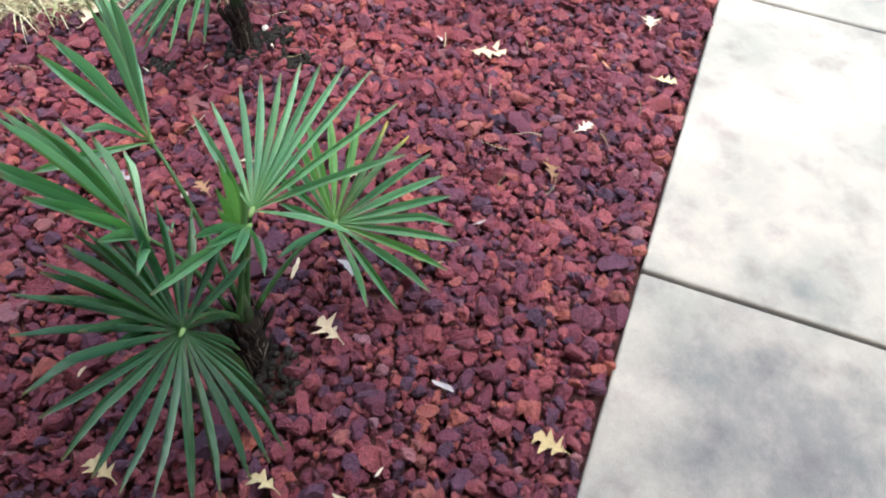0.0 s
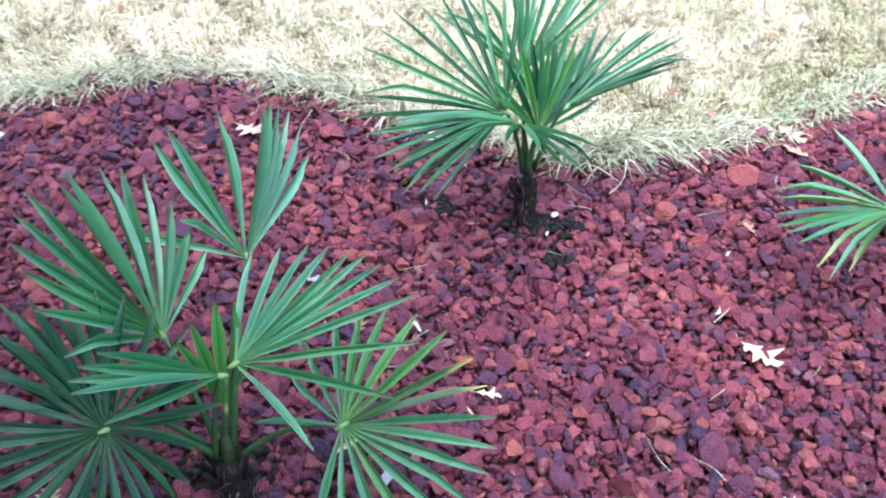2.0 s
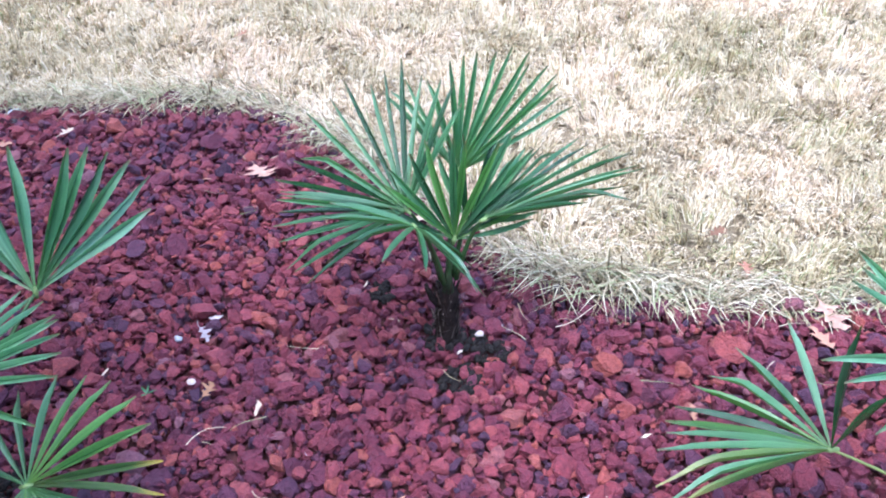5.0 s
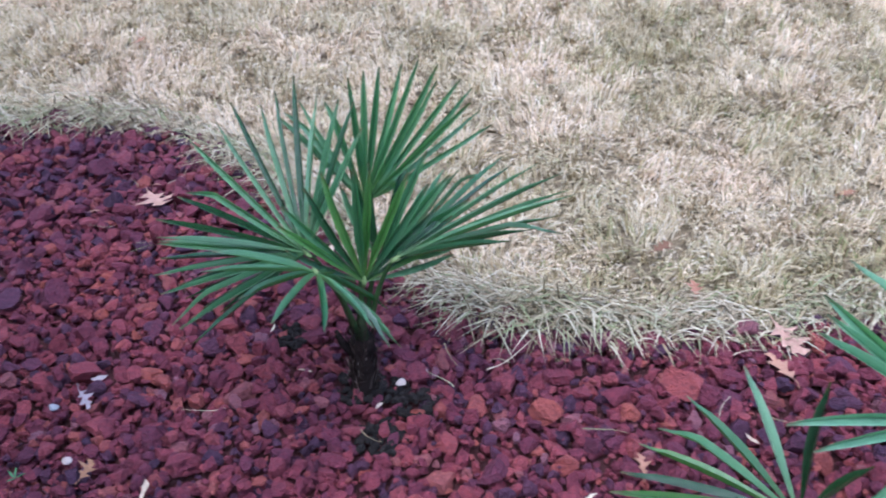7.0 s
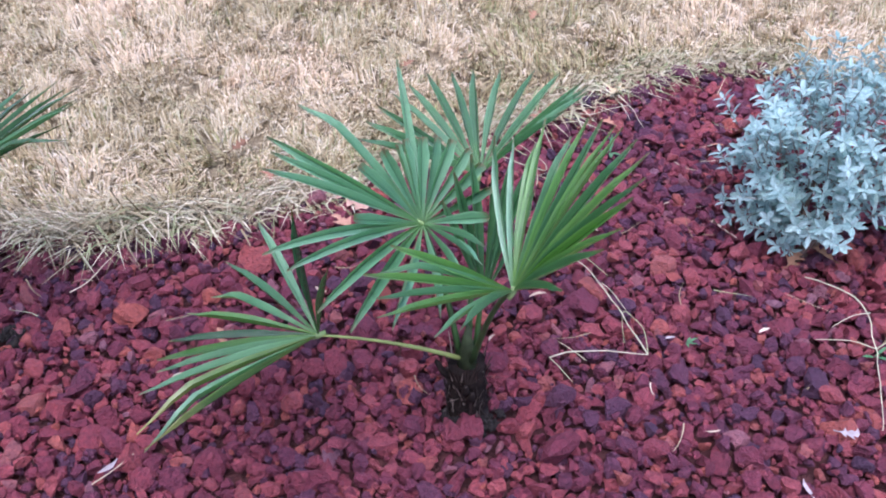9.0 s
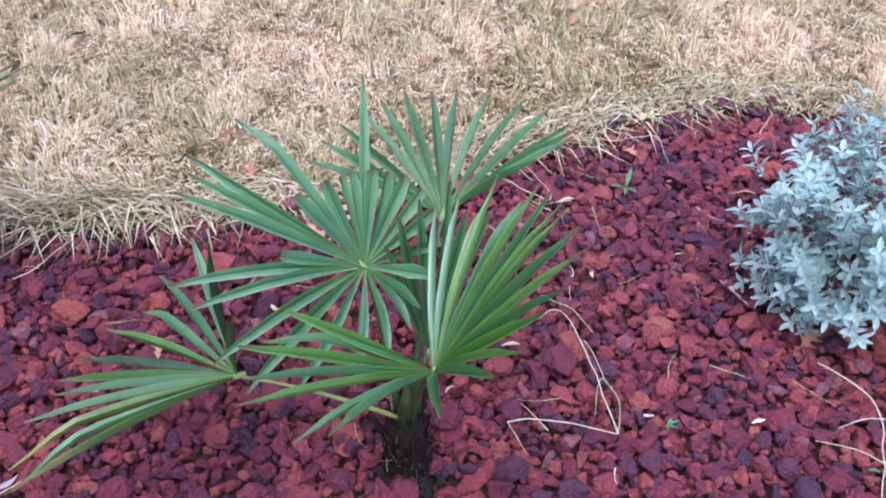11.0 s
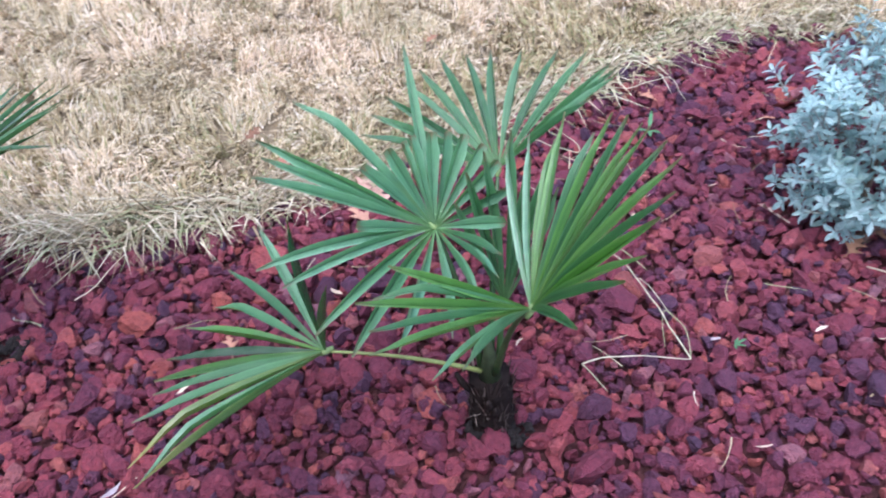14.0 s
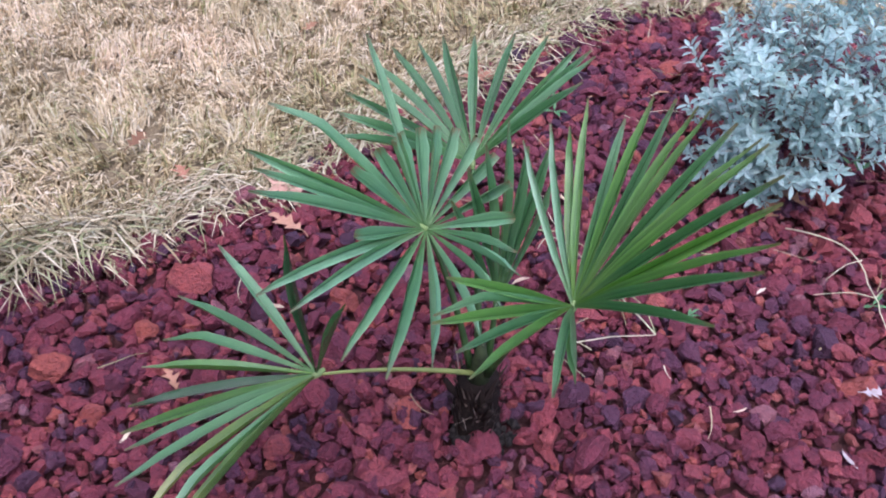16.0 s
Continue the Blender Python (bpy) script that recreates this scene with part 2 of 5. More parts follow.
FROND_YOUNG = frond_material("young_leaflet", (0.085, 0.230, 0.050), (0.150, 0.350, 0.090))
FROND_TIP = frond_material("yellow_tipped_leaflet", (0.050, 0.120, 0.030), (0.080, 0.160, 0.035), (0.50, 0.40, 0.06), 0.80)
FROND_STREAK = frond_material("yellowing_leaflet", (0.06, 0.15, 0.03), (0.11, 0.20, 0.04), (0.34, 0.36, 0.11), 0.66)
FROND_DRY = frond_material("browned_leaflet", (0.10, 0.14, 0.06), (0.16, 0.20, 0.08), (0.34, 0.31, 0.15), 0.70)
STALK_YELLOW = plain_material("yellowing_petiole", (0.22, 0.26, 0.075), 0.45, 0.25, 30, 0.5, 0.2)
HUB = plain_material("fan_joint", (0.20, 0.29, 0.10), 0.5, 0.2, 60, 0.4, 0.2)
PETIOLE = plain_material("petiole", (0.042, 0.095, 0.026), 0.45, 0.25, 30, 0.5, 0.2)
SHEATH = plain_material("leaf_sheath", (0.040, 0.055, 0.022), 0.7, 0.45, 60, 0.3, 0.5)
BARK = plain_material("palm_bark", (0.019, 0.013, 0.011), 0.95, 0.5, 80, 0.15, 0.8)
FIBRE = grass_material("palm_fibre", [(0.0, (0.022, 0.015, 0.012)), (0.60, (0.055, 0.038, 0.030)), (0.86, (0.13, 0.095, 0.075)), (1.0, (0.38, 0.31, 0.25))], 0.3)
SILVER = grass_material("silver_leaf", [(0.0, (0.31, 0.46, 0.44)), (0.4, (0.42, 0.59, 0.57)), (0.8, (0.53, 0.69, 0.67)), (1.0, (0.40, 0.55, 0.48))], 0.1, 0.40)
SILVER_STEM = plain_material("silver_shrub_stem", (0.15, 0.10, 0.075), 0.85, 0.3, 80)
SILVER_TWIG = plain_material("silver_shrub_twig", (0.30, 0.31, 0.27), 0.85, 0.3, 80)
HEDGE = grass_material("evergreen_leaf", [(0.0, (0.010, 0.026, 0.018)), (0.6, (0.022, 0.052, 0.032)), (1.0, (0.045, 0.088, 0.052))], 0.3)
OAK_PALE = litter_material("pale_dry_leaf", [(0.0, (0.50, 0.38, 0.28)), (0.5, (0.60, 0.49, 0.39)), (1.0, (0.68, 0.59, 0.50))])
OAK_TAN = litter_material("tan_dry_leaf", [(0.0, (0.36, 0.17, 0.11)), (0.5, (0.47, 0.26, 0.18)), (1.0, (0.52, 0.32, 0.25))])
OAK_BROWN = litter_material("brown_dry_leaf", [(0.0, (0.20, 0.10, 0.055)), (1.0, (0.40, 0.22, 0.13))])
OAK_YELLOW = litter_material("yellow_dry_leaf", [(0.0, (0.44, 0.32, 0.17)), (1.0, (0.60, 0.48, 0.29))])
BLEACHED = litter_material("bleached_leaf", [(0.0, (0.34, 0.29, 0.33)), (1.0, (0.50, 0.44, 0.47))])
TWIG = litter_material("dry_twig", [(0.0, (0.50, 0.40, 0.27)), (1.0, (0.70, 0.62, 0.48))])
STOLON = litter_material("dying_runner", [(0.0, (0.38, 0.41, 0.22)), (1.0, (0.60, 0.57, 0.43))])
WEED = plain_material("weed_leaf", (0.085, 0.20, 0.085), 0.5, 0.3, 60)
WHITE_METAL = plain_material("white_enamel", (0.80, 0.80, 0.79), 0.35, 0.04, 30, 0.5, 0.05)
SPLASH = plain_material("brown_plastic", (0.066, 0.026, 0.023), 0.5, 0.2, 25, 0.45, 0.15)
PALE_STONE = plain_material("pale_stone", (0.42, 0.43, 0.46), 0.8, 0.3, 22, 0.3, 0.7)
PINK_STONE = plain_material("pink_stone", (0.36, 0.20, 0.18), 0.8, 0.3, 25, 0.3, 0.7)
PEBBLE = plain_material("white_pebble", (0.60, 0.50, 0.45), 0.7, 0.1, 60)


# ---- small builders ----
def mesh_of(name, verts, faces, mat, smooth=True, uvs=None):
    me = bpy.data.meshes.new(name)
    me.from_pydata(verts, [], faces)
    me.materials.append(mat)
    me.polygons.foreach_set("use_smooth", [smooth] * len(me.polygons))
    if uvs is not None:
        lay = me.uv_layers.new(name="UVMap")
        idx = np.empty(len(me.loops), dtype=np.int32)
        me.loops.foreach_get("vertex_index", idx)
        lay.data.foreach_set("uv", np.asarray(uvs, dtype=np.float32)[idx].ravel())
    me.update()
    return me


def part(name, me, parent, label="", m=None):
    ob = new(name, me)
    ob.parent = parent
    if m is not None:
        ob.matrix_basis = m
    if label:
        ob["label"] = label
    return ob


def thing(name, at, label, category, group="", kind="", me=None, m=None):
    ob = new(name, me)
    ob.matrix_basis = m if m is not None else Matrix.Translation(at)
    return tagged(ob, label, category, group, kind)


def joined(name, verts, tris, mat, smooth=False):
    """One mesh from numpy arrays: verts (n, 3) and triangles (m, 3)."""
    me = bpy.data.meshes.new(name)
    verts, tris = np.asarray(verts, np.float32), np.asarray(tris, np.int32)
    me.vertices.add(len(verts))
    me.vertices.foreach_set("co", verts.ravel())
    me.loops.add(tris.size)
    me.loops.foreach_set("vertex_index", tris.ravel())
    me.polygons.add(len(tris))
    me.polygons.foreach_set("loop_start", np.arange(0, tris.size, 3, dtype=np.int32))
    me.polygons.foreach_set("use_smooth", np.full(len(tris), smooth))
    me.materials.append(mat)
    me.update(calc_edges=True)
    return me


def tube_data(points, radii, sides=7):
    """Verts and faces of a tapered tube along points, closed at both ends."""
    pts = [Vector(p) for p in points]
    vs, fs = [], []
    for i, p in enumerate(pts):
        d = (pts[min(i + 1, len(pts) - 1)] - pts[max(i - 1, 0)]).normalized()
        s = d.orthogonal().normalized() if i == 0 else (s - d * s.dot(d)).normalized()
        c = d.cross(s)
        for k in range(sides):
            w = 2 * math.pi * k / sides
            vs.append(p + (s * math.cos(w) + c * math.sin(w)) * radii[i])
    for i in range(len(pts) - 1):
        for k in range(sides):
            k2 = (k + 1) % sides
            fs.append((i * sides + k, i * sides + k2, (i + 1) * sides + k2, (i + 1) * sides + k))
    fs += [tuple(range(sides))[::-1], tuple(range((len(pts) - 1) * sides, len(pts) * sides))]
    return vs, fs


def bez(p0, p1, p2, n=8):
    p0, p1, p2 = Vector(p0), Vector(p1), Vector(p2)
    return [p0 * (1 - t) ** 2 + p1 * 2 * t * (1 - t) + p2 * t * t for t in (i / n for i in range(n + 1))]


def box_mesh(name, size, mat, bevel=0.0, segments=2):
    bm = bmesh.new()
    bmesh.ops.create_cube(bm, size=1.0)
    bmesh.ops.scale(bm, vec=size, verts=bm.verts)
    if bevel:
        bmesh.ops.bevel(bm, geom=bm.edges[:], offset=bevel, segments=segments, affect="EDGES", profile=0.5)
    me = bpy.data.meshes.new(name)
    bm.to_mesh(me)
    bm.free()
    me.materials.append(mat)
    return me


# ---- plan: edges of the bed ----
EDGE_A, EDGE_B = Vector((-0.453, -0.997)), Vector((0.652, -1.077))
PATH_DIR = (EDGE_B - EDGE_A).normalized()
PATH_OUT = Vector((PATH_DIR.y, -PATH_DIR.x))
SLAB = (EDGE_B - EDGE_A).length
EDGE_X = [-6.0, -2.2, -1.50, -1.285, -1.04, -0.90, -0.57, -0.37, -0.276, -0.10, 0.09, 0.185, 0.33, 0.55, 0.74, 1.04, 1.28, 1.56, 1.75, 1.92, 2.05, 2.20, 2.32, 2.40, 9.0]
EDGE_Y = [1.32, 1.30, 1.26, 1.225, 1.165, 1.14, 1.035, 0.88, 0.79, 0.54, 0.25, 0.183, 0.10, 0.055, 0.022, 0.055, 0.072, 0.085, 0.045, -0.07, -0.20, -0.45, -0.80, -1.4, -1.4]


def path_edge_y(x):
    return EDGE_A.y + (x - EDGE_A.x) * PATH_DIR.y / PATH_DIR.x


def lawn_edge(x):
    """y at which the lawn begins; a little ragged."""
    x = np.asarray(x, float)
    return np.interp(x, EDGE_X, EDGE_Y) + 0.012 * np.sin(x * 23.0) + 0.009 * np.sin(x * 57.0 + 1.0)


def ground_z(x, y):
    """Height of the bed and the lawn: almost flat, falling away behind the brick pier."""
    x, y = np.asarray(x, float), np.asarray(y, float)
    fall = np.clip((y - 0.35) / 1.0, 0, 1) * np.clip((-0.55 - x) / 0.9, 0, 1)
    swell = 0.008 * np.sin(x * 3.1 + 0.5) * np.sin(y * 2.7 + 1.2)
    return swell - 0.09 * fall


# ---- ground, one sheet to the horizon ----
def build_ground():
    xs = np.concatenate([[-900, -200, -60, -20, -8], np.arange(-4, 5.01, 0.08), [8, 20, 60, 200, 900]])
    ys = np.concatenate([[-900, -200, -60, -20, -8], np.arange(-4, 4.51, 0.08), [8, 20, 60, 200, 900]])
    X, Y = np.meshgrid(xs, ys)
    near = (np.abs(X) < 6) & (np.abs(Y) < 6)
    Z = np.where(near, ground_z(X, Y), 0) - 0.022
    verts = np.stack([X, Y, Z], -1).reshape(-1, 3)
    nx, ny = len(xs), len(ys)
    faces, mats = [], []
    for j in range(ny - 1):
        for i in range(nx - 1):
            faces.append((j * nx + i, j * nx + i + 1, (j + 1) * nx + i + 1, (j + 1) * nx + i))
            cx, cy = (xs[i] + xs[i + 1]) / 2, (ys[j] + ys[j + 1]) / 2
            bed = -3 < cx < 2.6 and path_edge_y(cx) - 0.3 < cy < lawn_edge(cx) + 0.03
            mats.append(0 if bed else 1)
    me = mesh_of("ground", [tuple(v) for v in verts], faces, BED_SOIL)
    me.materials.append(LAWN_SOIL)
    me.polygons.foreach_set("material_index", mats)
    thing("ground", (0, 0, 0), "bare soil under the gravel bed and the lawn", "ground", kind="structure", me=me)


build_ground()


# ---- concrete path ----
def build_path():
    path = thing("path", (0, 0, 0), "pale stained concrete walk poured in joined slabs", "path", kind="structure")
    width, gap, depth = 1.22, 0.012, 0.10
    me = box_mesh("slab", (SLAB - gap, width, depth), CONCRETE, 0.006)
    ang = math.atan2(PATH_DIR.y, PATH_DIR.x)
    for k in range(-2, 8):
        c = EDGE_A + PATH_DIR * (SLAB * (k + 0.5)) + PATH_OUT * (width / 2)
        part("slab", me, path, m=Matrix.Translation((c.x, c.y, 0.014 - depth / 2)) @ Matrix.Rotation(ang, 4, "Z"))
    fill = box_mesh("joint_filler", (SLAB * 10, width - 0.02, 0.06), POT_SOIL)
    c = EDGE_A + PATH_DIR * (SLAB * 3) + PATH_OUT * (width / 2)
    part("joint_filler", fill, path, "dark dirt packed in the joints", Matrix.Translation((c.x, c.y, -0.035)) @ Matrix.Rotation(ang, 4, "Z"))


build_path()


# ---- brick pier and step ----
WALL_X, WALL_Y0, WALL_Y1 = -1.495, 0.195, 0.622
COURSE = 0.0685
BR_L, BR_H, BR_D = 0.1965, 0.0585, 0.092
MORT = 0.010


def brick_mesh(name, size):
    bm = bmesh.new()
    bmesh.ops.create_cube(bm, size=1.0)
    bmesh.ops.scale(bm, vec=size, verts=bm.verts)
    bmesh.ops.bevel(bm, geom=bm.edges[:], offset=0.003, segments=1, affect="EDGES")
    me = bpy.data.meshes.new(name)
    bm.to_mesh(me)
    bm.free()
    me.materials.append(BRICK)
    return me


def build_wall():
    x_left = -3.4
    wall = thing("wall_brick", (0, 0, 0), "red and dark brown brick wall end with pale mortar", "wall", kind="structure")
    # mortar core a little behind the faces of the bricks
    core = box_mesh("mortar", (WALL_X - x_left - 0.004, WALL_Y1 - WALL_Y0 - 0.006, 2.75), MORTAR)
    part("mortar", core, wall, "pale tan mortar", Matrix.Translation(((WALL_X + x_left) / 2 - 0.002, (WALL_Y0 + WALL_Y1) / 2, 1.30)))
    long_y = WALL_Y1 - WALL_Y0
    first = 0.066 - COURSE * 2
    shapes = {}

    def brick(parent, cx, cy, cz, size):
        key = tuple(round(s, 4) for s in size)
        if key not in shapes:
            shapes[key] = brick_mesh("brick", size)
        part("brick", shapes[key], parent, m=Matrix.Translation((cx, cy, cz)))

    up_v, up_f, n0 = [], [], 0
    for c in range(38):
        z = first + COURSE * c + MORT / 2 + BR_H / 2
        pieces = []
        # end face: two stretchers, alternating bond
        one, half = (long_y - MORT) / 2, (long_y - MORT) / 2 - 0.105
        if c % 2:
            spans = [(WALL_Y0, WALL_Y0 + one), (WALL_Y0 + one + MORT, WALL_Y1)]
        else:
            spans = [(WALL_Y0, WALL_Y0 + half), (WALL_Y0 + half + MORT, WALL_Y1 - half - MORT), (WALL_Y1 - half, WALL_Y1)]
        for y0, y1 in spans:
            pieces.append((WALL_X - BR_D / 2, (y0 + y1) / 2, z, (BR_D, y1 - y0, BR_H)))
        # front face
        x = WALL_X - BR_D - MORT - (0.0 if c % 2 else 0.095)
        if not c % 2:
            pieces.append((WALL_X - BR_D - MORT - 0.0425, WALL_Y0 + BR_D / 2, z, (0.085, BR_D, BR_H)))
        while x - BR_L > x_left:
            pieces.append((x - BR_L / 2, WALL_Y0 + BR_D / 2, z, (BR_L, BR_D, BR_H)))
            x -= BR_L + MORT
        # back face
        x = WALL_X - BR_D - MORT - (0.095 if c % 2 else 0.0)
        while x - BR_L > x_left:
            pieces.append((x - BR_L / 2, WALL_Y1 - BR_D / 2, z, (BR_L, BR_D, BR_H)))
            x -= BR_L + MORT
        for cx, cy, cz, size in pieces:
            if c < 15 and cx > -2.35 and cy < WALL_Y1 - 0.06 or c < 15 and cx > WALL_X - 0.1:
                brick(wall, cx, cy, cz, size)
            else:
                for sx in (-0.5, 0.5):
                    for sy in (-0.5, 0.5):
                        for sz in (-0.5, 0.5):
                            up_v.append((cx + sx * size[0], cy + sy * size[1], cz + sz * size[2]))
                up_f += [tuple(n0 + i for i in f) for f in ((0, 1, 3, 2), (4, 6, 7, 5), (0, 4, 5, 1), (2, 3, 7, 6), (0, 2, 6, 4), (1, 5, 7, 3))]
                n0 += 8
    rest = part("upper_bricks", mesh_of("upper_bricks", up_v, up_f, BRICK, smooth=False), wall)
    rest["kind"] = "stuff"

    # step of bricks laid side by side, long side across
    step = thing("step_brick", (0, 0, 0), "low red brick porch step with pale mortar", "step", kind="structure")
    sx1, top = -1.492, 0.050
    sy1 = WALL_Y0 - 0.004
    core = box_mesh("mortar", (1.6, sy1 + 0.985, 0.2), MORTAR)
    part("mortar", core, step, "pale tan mortar", Matrix.Translation((sx1 - 0.8 - 0.003, (sy1 - 0.985) / 2, top - 0.1 - 0.003)))
    y, pitch = sy1, BR_H + MORT
    while y - BR_H > -0.985:
        for col in range(3):
            cx = sx1 - BR_L / 2 - col * (BR_L + MORT)
            brick(step, cx, y - BR_H / 2, top - BR_D / 2, (BR_L, BR_H, BR_D))
        y -= pitch


build_wall()


# ---- unseen porch roof and house wall, added to shade the bed's left ----
def build_sky_blockers():
    roof = box_mesh("unseen_porch_roof", (4.36, 4.4, 0.16), MORTAR)
    thing("unseen_porch_roof", (0, 0, 0), "plain unseen porch roof on the brick wall end, added to shade the bed", "roof", kind="structure", me=roof, m=Matrix.Translation((-3.50, -1.46, 2.757)))
    house = box_mesh("wall_house", (0.2, 4.4, 2.75), BRICK)
    thing("wall_house", (0, 0, 0), "plain unseen brick house wall behind the porch, added to block low sky", "wall", kind="structure", me=house, m=Matrix.Translation((-3.52, -2.01, 1.30)))


build_sky_blockers()


# ---- downspout and splash block behind the pier ----
def build_downspout():
    root = thing("downspout", (WALL_X - 0.062, WALL_Y1 + 0.036, 0.0), "white enamelled metal downspout fixed to the brick pier", "downspout")
    w, d = 0.046, 0.044
    me = box_mesh("pipe", (w, d, 2.55), WHITE_METAL, 0.006)
    part("pipe", me, root, m=Matrix.Translation((-0.01, 0.0, 1.39)))
    # elbow: the pipe bends outwards to the splash block
    vs, fs = [], []
    path = [Vector((-0.01, 0, 0.125)), Vector((-0.004, 0.0, 0.095)), Vector((0.022, 0.003, 0.070)), Vector((0.075, 0.005, 0.056))]
    dirs = [Vector((0, 0, -1)), Vector((0.35, 0.02, -0.9)), Vector((0.75, 0.1, -0.62)), Vector((0.95, 0.15, -0.3))]
    for p, q in zip(path, dirs):
        q = q.normalized()
        side = Vector((0, 1, 0)) - q * q.y
        side.normalize()
        up = q.cross(side)
        for a1, b1 in ((-1, -1), (1, -1), (1, 1), (-1, 1)):
            vs.append(p + side * (a1 * d / 2) + up * (b1 * w / 2))
    for i in range(3):
        for k in range(4):
            fs.append((i * 4 + k, i * 4 + (k + 1) % 4, i * 4 + 4 + (k + 1) % 4, i * 4 + 4 + k))
    fs.append((12, 13, 14, 15))
    part("elbow", mesh_of("elbow", vs, fs, WHITE_METAL, smooth=False), root)
    strap = box_mesh("strap", (w + 0.03, 0.004, 0.025), WHITE_METAL, 0.001, 1)
    for z in (0.6, 2.0):
        part("strap", strap, root, m=Matrix.Translation((-0.01, 0.031, z)))


build_downspout()


def build_splash_block():
    """Shallow tray, wider and lower at its far end, with raised rims."""
    L, w0, w1 = 0.49, 0.17, 0.20
    vs, fs = [], []
    prof = [(-1.0, 0.0), (-1.0, 0.042), (-0.93, 0.042), (-0.87, 0.014), (0.87, 0.014), (0.93, 0.042), (1.0, 0.042), (1.0, 0.0)]
    n = len(prof)
    for i in range(9):
        t = i / 8
        w = (w0 + (w1 - w0) * t) / 2
        for a1, z in prof:
            vs.append((a1 * w, t * L, z * (1.0 - 0.35 * t) + (0.01 if t == 0 and abs(a1) < 0.9 and z else 0)))
    for i in range(8):
        for k in range(n):
            fs.append((i * n + k, i * n + (k + 1) % n, i * n + n + (k + 1) % n, i * n + n + k))
    fs += [tuple(range(n)), tuple(range(8 * n, 9 * n))[::-1]]
    me = mesh_of("splash_block", vs, fs, SPLASH, smooth=False)
    m = Matrix.Translation((-1.580, 0.632, -0.042)) @ Matrix.Rotation(radians(-13.5), 4, "Z") @ Matrix.Rotation(radians(-6.5), 4, "X")
    thing("splash_block", (0, 0, 0), "dark brown plastic splash block lying under the downspout", "splash block", me=me, m=m)


build_splash_block()


def boulder(name, at, size, mat, label, seed, turn=0):
    rng = random.Random(seed)
    bm = bmesh.new()
    bmesh.ops.create_icosphere(bm, subdivisions=3, radius=1.0)
    cuts = [(Vector((rng.uniform(-1, 1), rng.uniform(-1, 1), rng.uniform(-0.3, 1))).normalized(), rng.uniform(0.55, 0.85)) for _ in range(9)]
    off = Vector((seed * 3.1, 1, 2))
    for v in bm.verts:
        for d, h in cuts:
            k = v.co.dot(d) - h
            if k > 0:
                v.co -= d * k * 0.9
        v.co *= 1 + 0.10 * noise.noise(v.co * 2.2 + off) + 0.04 * noise.noise(v.co * 6 + off)
        v.co = Vector((v.co.x * size[0], v.co.y * size[1], v.co.z * size[2]))
    me = bpy.data.meshes.new(name)
    bm.to_mesh(me)
    bm.free()
    me.materials.append(mat)
    return thing(name, at, label, "stone", me=me, m=Matrix.Translation(at) @ Matrix.Rotation(radians(turn), 4, "Z"))


boulder("stone", (-1.465, 1.215, -0.045), (0.085, 0.06, 0.062), PALE_STONE, "pale grey angular rock beside the splash block", 3, 20)
boulder("stone", (-1.585, 1.205, -0.055), (0.038, 0.036, 0.046), PINK_STONE, "small pinkish stone beside the pale rock", 5)
boulder("stone", (-1.31, 1.17, -0.065), (0.06, 0.035, 0.022), PALE_STONE, "flat grey stone half sunk in the red gravel", 8, 40)


# ---- windmill palms ----
def leaflet_mesh(hub, d, n, length, dphi, wmax, droop, curl, rng, fold=1.35, blunt=False):
    """One segment of a fan: V-folded blade, fused width near the hub, tapering to a point."""
    d, n = d.copy(), n.normalized()
    side = n.cross(d).normalized()
    down = Vector((0, 0, -1))
    rows = 11
    vs, fs, uvs = [], [], []
    w_tan = math.tan(dphi / 2) * 0.78
    roll = rng.uniform(-0.5, 0.5)
    wob, sway = rng.uniform(-0.25, 0.25), rng.uniform(-0.02, 0.02)
    kink = not blunt and rng.random() < 0.08
    for i in range(rows):
        t = i / (rows - 1)
        s = length * t
        p = hub + d * s + down * (droop * length * t ** 2.3) - n * (curl * length * t * t) + side * (sway * length * t * t)
        if kink and t > 0.72:
            p += down * (t - 0.72) * length * 0.45
        taper = 1.0 if t < 0.55 else 1 - 0.88 * ((t - 0.55) / 0.45) ** 2.4
        if blunt:
            taper, w_tan, wmax = (1.0 if t < 0.9 else 0.8), math.tan(dphi / 2) * 0.98, 0.019
        hw = min(s * w_tan, wmax / 2 * (0.85 + 0.15 * math.sin(math.pi * t))) * taper + 0.0009
        tw = wob * t + roll * min(1.0, t * 4)
        sd = (side * math.cos(tw) + n * math.sin(tw)).normalized()
        nn = sd.cross(-d).normalized()
        if nn.dot(n) < 0:
            nn = -nn
        f = fold * hw * (0.75 if blunt else 1.0 if t < 0.85 else 0.5)
        vs += [p - sd * hw + nn * f, p - sd * hw * 0.5 + nn * f * 0.46, p, p, p + sd * hw * 0.5 + nn * f * 0.46, p + sd * hw + nn * f]
        uvs += [(0, t), (0.25, t), (0.5, t), (0.5, t), (0.75, t), (1, t)]
    for i in range(rows - 1):
        for k in (0, 1, 3, 4):
            q = i * 6 + k
            fs.append((q, q + 1, q + 7, q + 6))
    return vs, fs, uvs


